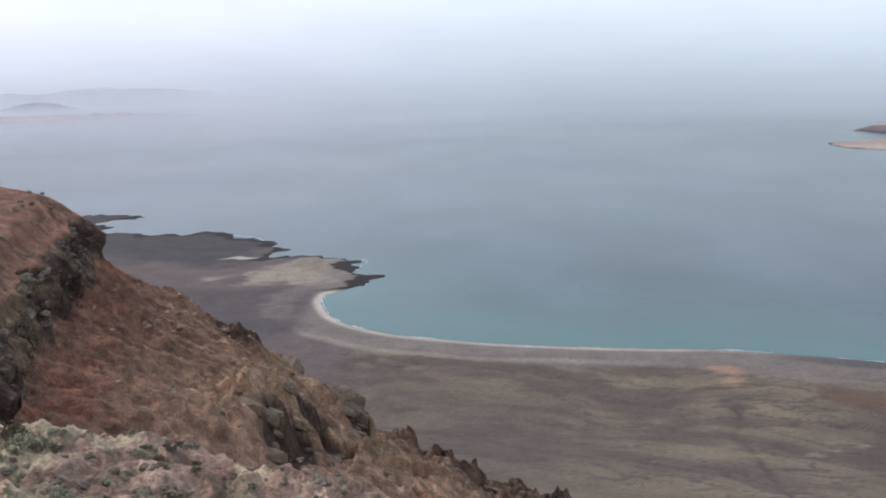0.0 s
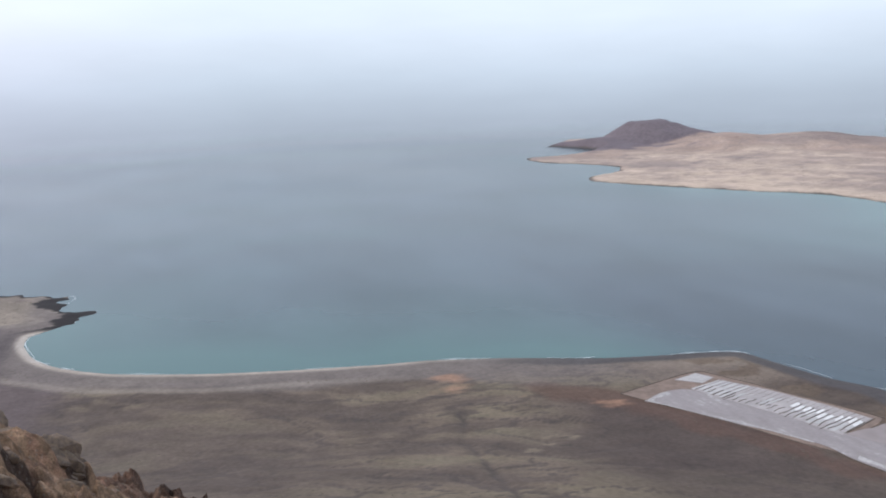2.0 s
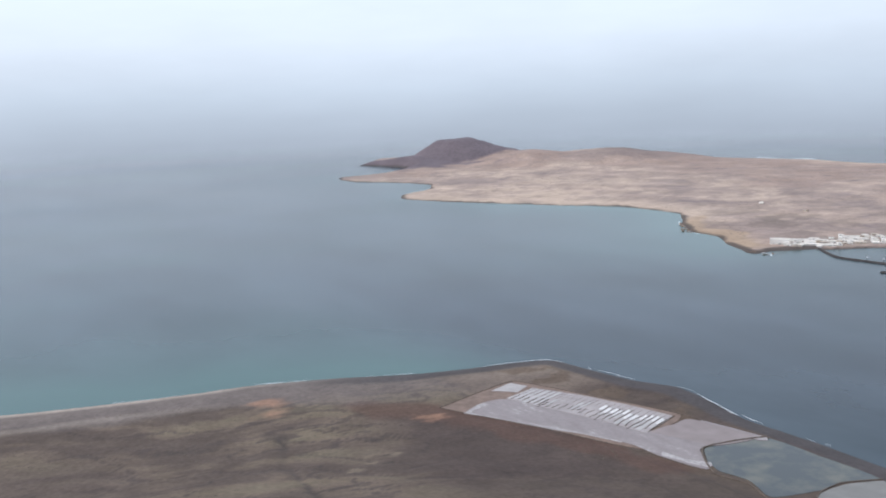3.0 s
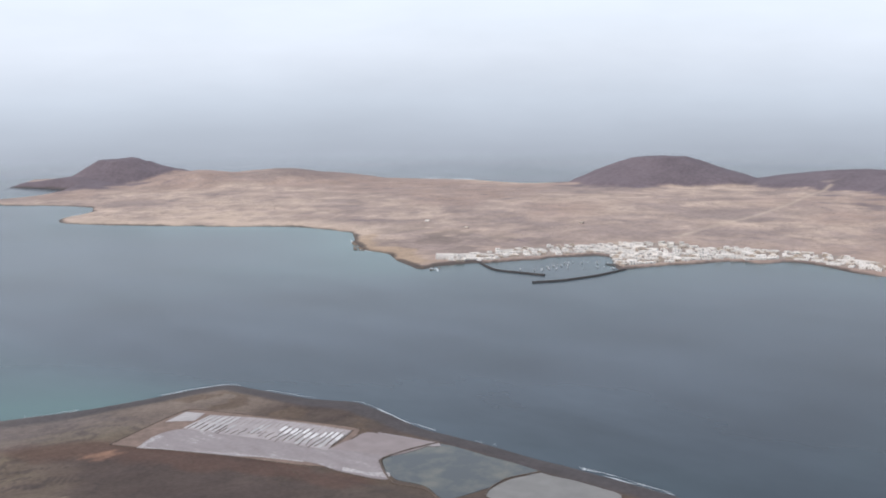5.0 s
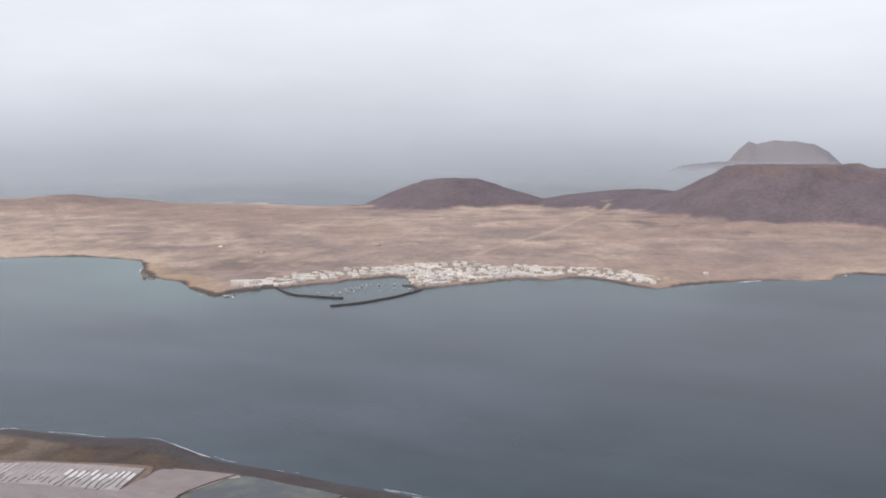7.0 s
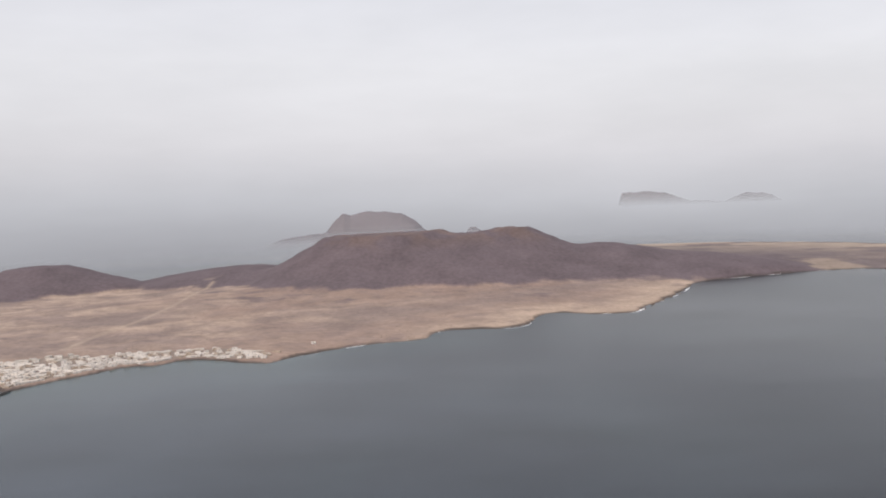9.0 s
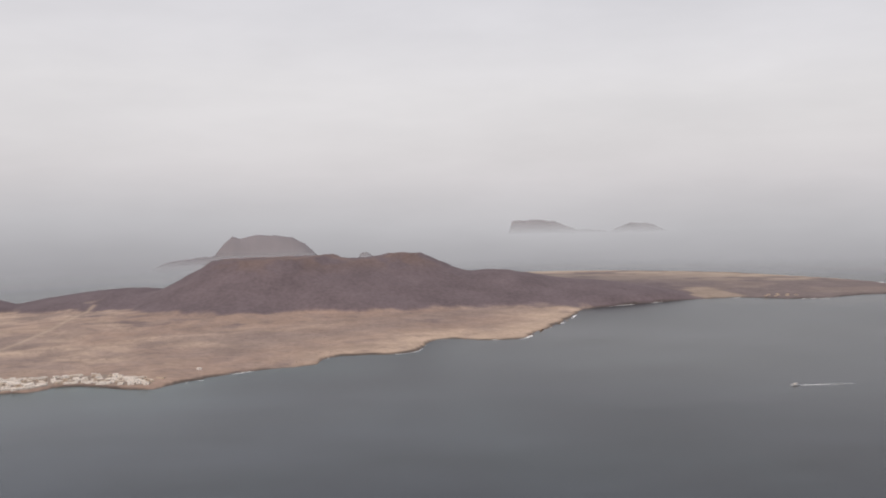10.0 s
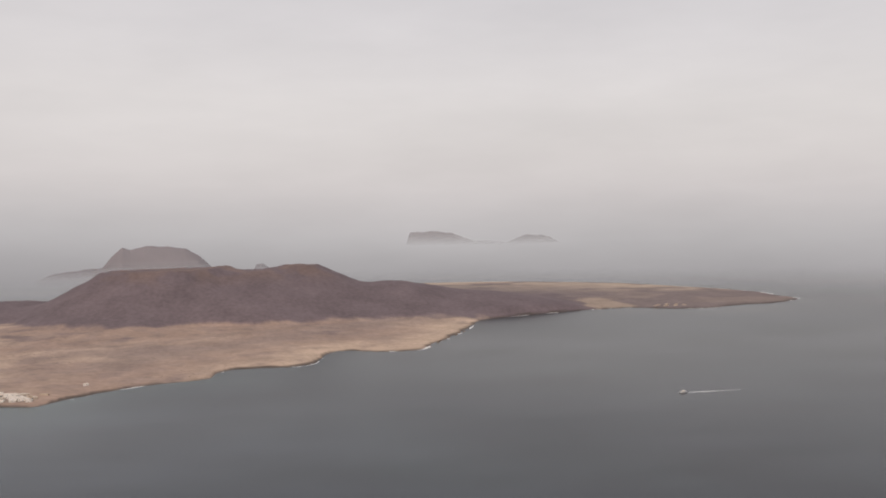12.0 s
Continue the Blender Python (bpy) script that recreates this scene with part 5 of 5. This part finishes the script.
M_CREST = plain_material("old_concrete", (0.10, 0.093, 0.088), 0.9, 0.8, 0.2)
breakwater([(1068, 890), (1045, 855), (1033, 828), (1037, 790), (1043, 754)], "dark rubble breakwater at the harbour mouth")
breakwater([(990, 735), (1028, 712), (1086, 696), (1148, 692)], "long dark rubble breakwater sheltering the harbour")
jetty = new("jetty", boxes("jetty", [(-21, -2, -1.2, 21, 2, 1.3)], M_CREST))
jetty.matrix_world = pose(1168, 716, 0, 0, 0, 82)
tagged(jetty, "low concrete jetty in the harbour", "jetty")


def hull_mesh(l, w, h):
    secs = [(-0.5, 0.72, 0.0), (-0.2, 1.0, 0.0), (0.15, 0.95, 0.03), (0.38, 0.55, 0.12), (0.5, 0.03, 0.3)]
    v, f = [], []
    for x, k, lift in secs:
        v += [(x * l, -w / 2 * k, h * (1 + lift)), (x * l, -w / 2 * k * 0.7, -0.25), (x * l, w / 2 * k * 0.7, -0.25), (x * l, w / 2 * k, h * (1 + lift))]
    for i in range(4):
        a, b = 4 * i, 4 * i + 4
        f += [(a + k, b + k, b + k + 1, a + k + 1) for k in range(3)] + [(a + 3, b + 3, b, a)]
    f += [(0, 1, 2, 3), (19, 18, 17, 16)]
    return mesh_from("hull", v, f, M_HULL)


def boat(kind):
    ob = new("boat")
    if kind == 0:
        part("hull", hull_mesh(7, 2.4, 0.9), ob)
        cabin = part("cabin", boxes("cabin", [(-1.6, -0.8, 0.8, 0.7, 0.8, 2.0), (-1.9, -0.95, 2.0, 0.9, 0.95, 2.12)], M_HULL), ob)
        part("cabin_window", boxes("cabin_window", [(0.68, -0.65, 1.3, 0.74, 0.65, 1.85)], M_SHUT), cabin)
        tagged(ob, "small white motor boat moored in the harbour", "boat", "boats in the harbour")
    elif kind == 1:
        part("hull", hull_mesh(8.5, 2.6, 0.95), ob)
        part("coachroof", boxes("coachroof", [(-1.0, -0.7, 0.85, 2.0, 0.7, 1.35)], M_HULL), ob)
        part("mast", boxes("mast", [(0.55, -0.07, 1.2, 0.69, 0.07, 10.5)], M_CREST), ob)
        part("boom", boxes("boom", [(-3.0, -0.08, 2.1, 0.6, 0.08, 2.3)], M_HULL), ob)
        tagged(ob, "white sailing boat with bare mast at its mooring", "boat", "boats in the harbour")
    else:
        part("hull", hull_mesh(5, 1.8, 0.6), ob)
        part("thwart", boxes("thwart", [(-0.6, -0.75, 0.45, -0.2, 0.75, 0.62), (0.6, -0.7, 0.45, 0.95, 0.7, 0.62)], M_CREST), ob)
        part("outboard", boxes("outboard", [(-2.75, -0.18, 0.2, -2.4, 0.18, 1.15)], M_SHUT), ob)
        tagged(ob, "open white dinghy moored in the harbour", "boat", "boats in the harbour")
    return ob


def moor_boats():
    kinds = [boat(0), boat(1), boat(2)]
    spots = [(1065, 787), (1075, 782), (1083, 786), (1099, 789), (1112, 788), (1125, 790), (1138, 787), (1146, 785), (1154, 783), (1158, 770), (1095, 772), (1105, 776),
        (1118, 779), (1130, 776), (1123, 744), (1171, 752), (1143, 734), (1178, 738), (1182, 730), (1149, 711), (1150, 726), (1181, 714), (1060, 808), (1140, 760), (1110, 762), (1088, 779), (1166, 765)]
    for i, (x, y) in enumerate(spots):
        m = pose(x, y, 0, 0, 0, rng.uniform(20, 70))
        if i < 3:
            kinds[i].matrix_basis = m
        else:
            copy_thing(kinds[i % 3], m)


moor_boats()


# ---- the launch and its wake ----
def launch():
    ob = new("motor_launch")
    part("hull", hull_mesh(11, 3.4, 1.2), ob)
    wheelhouse = part("wheelhouse", boxes("wheelhouse", [(-1.5, -1.2, 1.1, 1.8, 1.2, 2.7), (-3.6, -1.35, 2.7, 2.1, 1.35, 2.85)], M_WHITE), ob)
    part("windscreen", boxes("windscreen", [(1.78, -1.0, 1.8, 1.86, 1.0, 2.5)], M_SHUT), wheelhouse)
    part("bow_wave", boxes("bow_wave", [(2.5, -2.3, 0.0, 4.6, -1.4, 0.5), (2.5, 1.4, 0.0, 4.6, 2.3, 0.5)], M_FOAM), ob)
    ob.matrix_world = pose(1226, -466, 0, 0, 0, 96)
    tagged(ob, "white motor launch under way on the strait", "boat")
    v, f = [], []
    n = 60
    for i in range(n):
        t = i / (n - 1)
        x, y = 1226.5 + 6 * t - 2 * math.sin(t * 3), -474 - 95 * t
        w = (2.7 - 1.4 * t) * (0.75 + 0.5 * rng.random())
        v += [(x - w, y, 0.08), (x, y, 0.2), (x + w, y, 0.08)]
        if i:
            k = 3 * i
            f += [(k - 3, k, k + 1, k - 2), (k - 2, k + 1, k + 2, k - 1)]
    tagged(new("wake", mesh_from("wake", v, f, M_WAKE)), "long white wake behind the launch", "wake", kind="stuff")


def wake_material():
    k = Nodes("thinning_foam")
    y = k.n("ShaderNodeSeparateXYZ", Vector=k.pos()).outputs[1]
    k.set(Base_Color=(0.75, 0.77, 0.78), Roughness=0.6, Alpha=k.math("MULTIPLY", k.range(y, -566, -500, 0.0, 1.0), k.range(k.noise(0.5, 3), 0.3, 0.6, 0.7, 1.0)))
    return k.m


M_WAKE = wake_material()
launch()


# ---- the town ----
def house(kind, w, d, h, cream=False, upper=False):
    """A low flat-roofed house: walls, roof slab behind a parapet, door, windows."""
    ob = new("house")
    wall = M_CREAM if cream else M_WHITE
    t = 0.25
    x, y = w / 2, d / 2
    part("wall", boxes("wall", [(-x, -y, -1.5, x, -y + t, h), (-x, y - t, -1.5, x, y, h), (-x, -y + t, -1.5, -x + t, y - t, h), (x - t, -y + t, -1.5, x, y - t, h)], wall), ob)
    part("roof", boxes("roof", [(-x + t, -y + t, h - 0.75, x - t, y - t, h - 0.5)], M_ROOF), ob)
    part("door", boxes("door", [(-0.5, -y - 0.04, -0.1, 0.5, -y + 0.06, 2.05)], M_DOOR), ob)
    n = max(1, int(w / 3.2))
    for i in range(n):
        wx = -x + w * (i + 0.5) / n
        if abs(wx) > 0.95:
            part("window", boxes("window", [(wx - 0.5, -y - 0.03, 1.0, wx + 0.5, -y + 0.06, 2.05)], M_SHUT), ob)
    part("window", boxes("window", [(-x - 0.03, -0.5, 1.0, -x + 0.06, 0.5, 2.05)], M_SHUT), ob)
    part("window", boxes("window", [(x - 0.06, -0.5, 1.0, x + 0.03, 0.5, 2.05)], M_SHUT), ob)
    if upper:
        u = x * 0.1
        upper_storey = part("upper_storey", boxes("upper_storey", [(-x + t, -y * 0.2, h - 0.5, u, y - t, h + 2.3), (-x + 0.1, -y * 0.2 - 0.15, h + 2.3, u + 0.15, y - 0.1, h + 2.5)], wall), ob)
        part("upper_window", boxes("upper_window", [(-x * 0.6, -y * 0.2 - 0.03, h + 0.6, -x * 0.6 + 0.9, -y * 0.2 + 0.06, h + 1.7)], M_SHUT), upper_storey)
    what = "cream rendered" if cream else "whitewashed"
    tagged(ob, f"{what} flat-roofed {'two-storey ' if upper else ''}house in the harbour town", "house", "houses of the town")
    return ob


def town():
    kinds = [house(0, 11, 7, 2.9), house(1, 14, 7.5, 3.0), house(2, 8, 6.5, 2.8), house(3, 12, 8, 3.0, True), house(4, 10.5, 8, 2.8, False, True), house(5, 15, 8, 3.1),
        house(6, 8.5, 6, 2.8, True), house(7, 11, 7, 2.9, True, True)]
    area = np.array(TOWN_EDGE + TOWN_INLAND[::-1], float)
    edge = smooth_line(TOWN_EDGE, 4.0)
    tang = np.gradient(edge, axis=0)
    spots, cell = [], {}
    xs = np.array([rng.uniform(1035, 1440) for _ in range(24000)])
    ys = np.array([rng.uniform(400, 965) for _ in range(24000)])
    for x, y in zip(*(v[signed(xs, ys, area) > 2.5] for v in (xs, ys))):
        key = (int(x // 13), int(y // 13))
        if vnoise(np.array(x / 17), np.array(y / 17), 88) < 0.26:
            continue
        if any(((x - a) * 0.545 - (y - b) * 0.838) ** 2 / 150 + ((x - a) * 0.838 + (y - b) * 0.545) ** 2 / 78 < 1 for i in (-1, 0, 1) for j in (-1, 0, 1) for a, b in cell.get((key[0] + i, key[1] + j), ())):
            continue
        cell.setdefault(key, []).append((x, y))
        spots.append((x, y))
    xs, ys = np.array([s[0] for s in spots]), np.array([s[1] for s in spots])
    d = signed(xs, ys, isle_rocky[::2])
    zs = isle_height(xs, ys, d)[0]
    order = np.argsort(d)
    v, f, first = [], [], set()
    for rank, i in enumerate(order):
        x, y = xs[i], ys[i]
        j = int(np.argmin(np.hypot(edge[:, 0] - x, edge[:, 1] - y)))
        turn = -57 + 0.35 * ((math.degrees(math.atan2(tang[j, 1], tang[j, 0])) + 57 + 90) % 180 - 90) + rng.gauss(0, 8) + rng.choice((0, 0, 0, 0, 90))
        k = rng.choice((0, 0, 1, 1, 2, 2, 3, 4, 4, 5, 6, 7))
        grow = rng.uniform(0.85, 1.15)
        m = pose(x, y, zs[i], 0, 0, turn) @ Matrix.Diagonal((grow * 1.08, grow, rng.uniform(0.6, 1.0), 1))
        if rank < 300:
            if k not in first:
                kinds[k].matrix_basis = m
                first.add(k)
            else:
                copy_thing(kinds[k], m)
        else:
            w, dd, h = rng.uniform(4, 7), rng.uniform(3, 4), rng.uniform(2.6, 3.3) + rng.choice((0, 0, 0, 2.2))
            for x0, y0, z0, x1, y1, z1 in ((-w, -dd, -1.5, w, dd, h), (-w - 0.02, -0.6, 1.0, -w + 0.1, 0.6, 2.1)):
                o = len(v)
                v += [m @ Vector(q) for q in ((x0, y0, z0), (x1, y0, z0), (x1, y1, z0), (x0, y1, z0), (x0, y0, z1), (x1, y0, z1), (x1, y1, z1), (x0, y1, z1))]
                f += [(o + 4, o + 5, o + 6, o + 7)] + [(o + q, o + (q + 1) % 4, o + 4 + (q + 1) % 4, o + 4 + q) for q in range(4)]
    if v:
        tagged(new("inland_houses", mesh_from("inland_houses", v, f, M_TOWN)), "crowd of white houses behind the waterfront", "houses", kind="stuff")
    # outlying buildings
    for x, y, w, dd, h, turn in ((1050, 944, 26, 14, 7, -50), (1354, 1263, 26, 8, 1.8, 40), (1320, 1132, 8, 7, 2.4, 20), (1455, 365, 7, 6, 3.2, 30), (1482, 988, 9, 7, 2.2, 10), (1384, 404, 14, 3, 2.2, 70)):
        o = house(9, w, dd, h, h < 2.5)
        o["group"] = ""
        z = float(isle_height(np.array([x]), np.array([y]), signed(np.array([x]), np.array([y]), isle_rocky[::2]))[0][0])
        o.matrix_basis = pose(x, y, z, 0, 0, turn)
        tagged(o, "cream low outbuilding on the bare island" if h < 2.5 else "white outlying building on the bare island", "house", "outlying buildings")
    # the hamlet by the eastern sands
    for x, y, turn in ((2404, -842, 20), (2424, -856, 50), (2398, -866, 35), (2416, -878, 10), (2398, -894, 60), (2424, -906, 30), (2404, -920, 15), (2436, -884, 40)):
        o = house(9, 8, 5, 2.2, True)
        o["group"] = ""
        z = float(isle_height(np.array([x]), np.array([y]), signed(np.array([x]), np.array([y]), isle_rocky[::2]))[0][0])
        o.matrix_basis = pose(x, y, z, 0, 0, turn)
        tagged(o, "pale flat-roofed house of the small eastern hamlet", "house", "houses of the hamlet")


M_TOWN = leaf_material("mixed_whitewash", (0.64, 0.59, 0.525), 0.7, 1.2)
town()
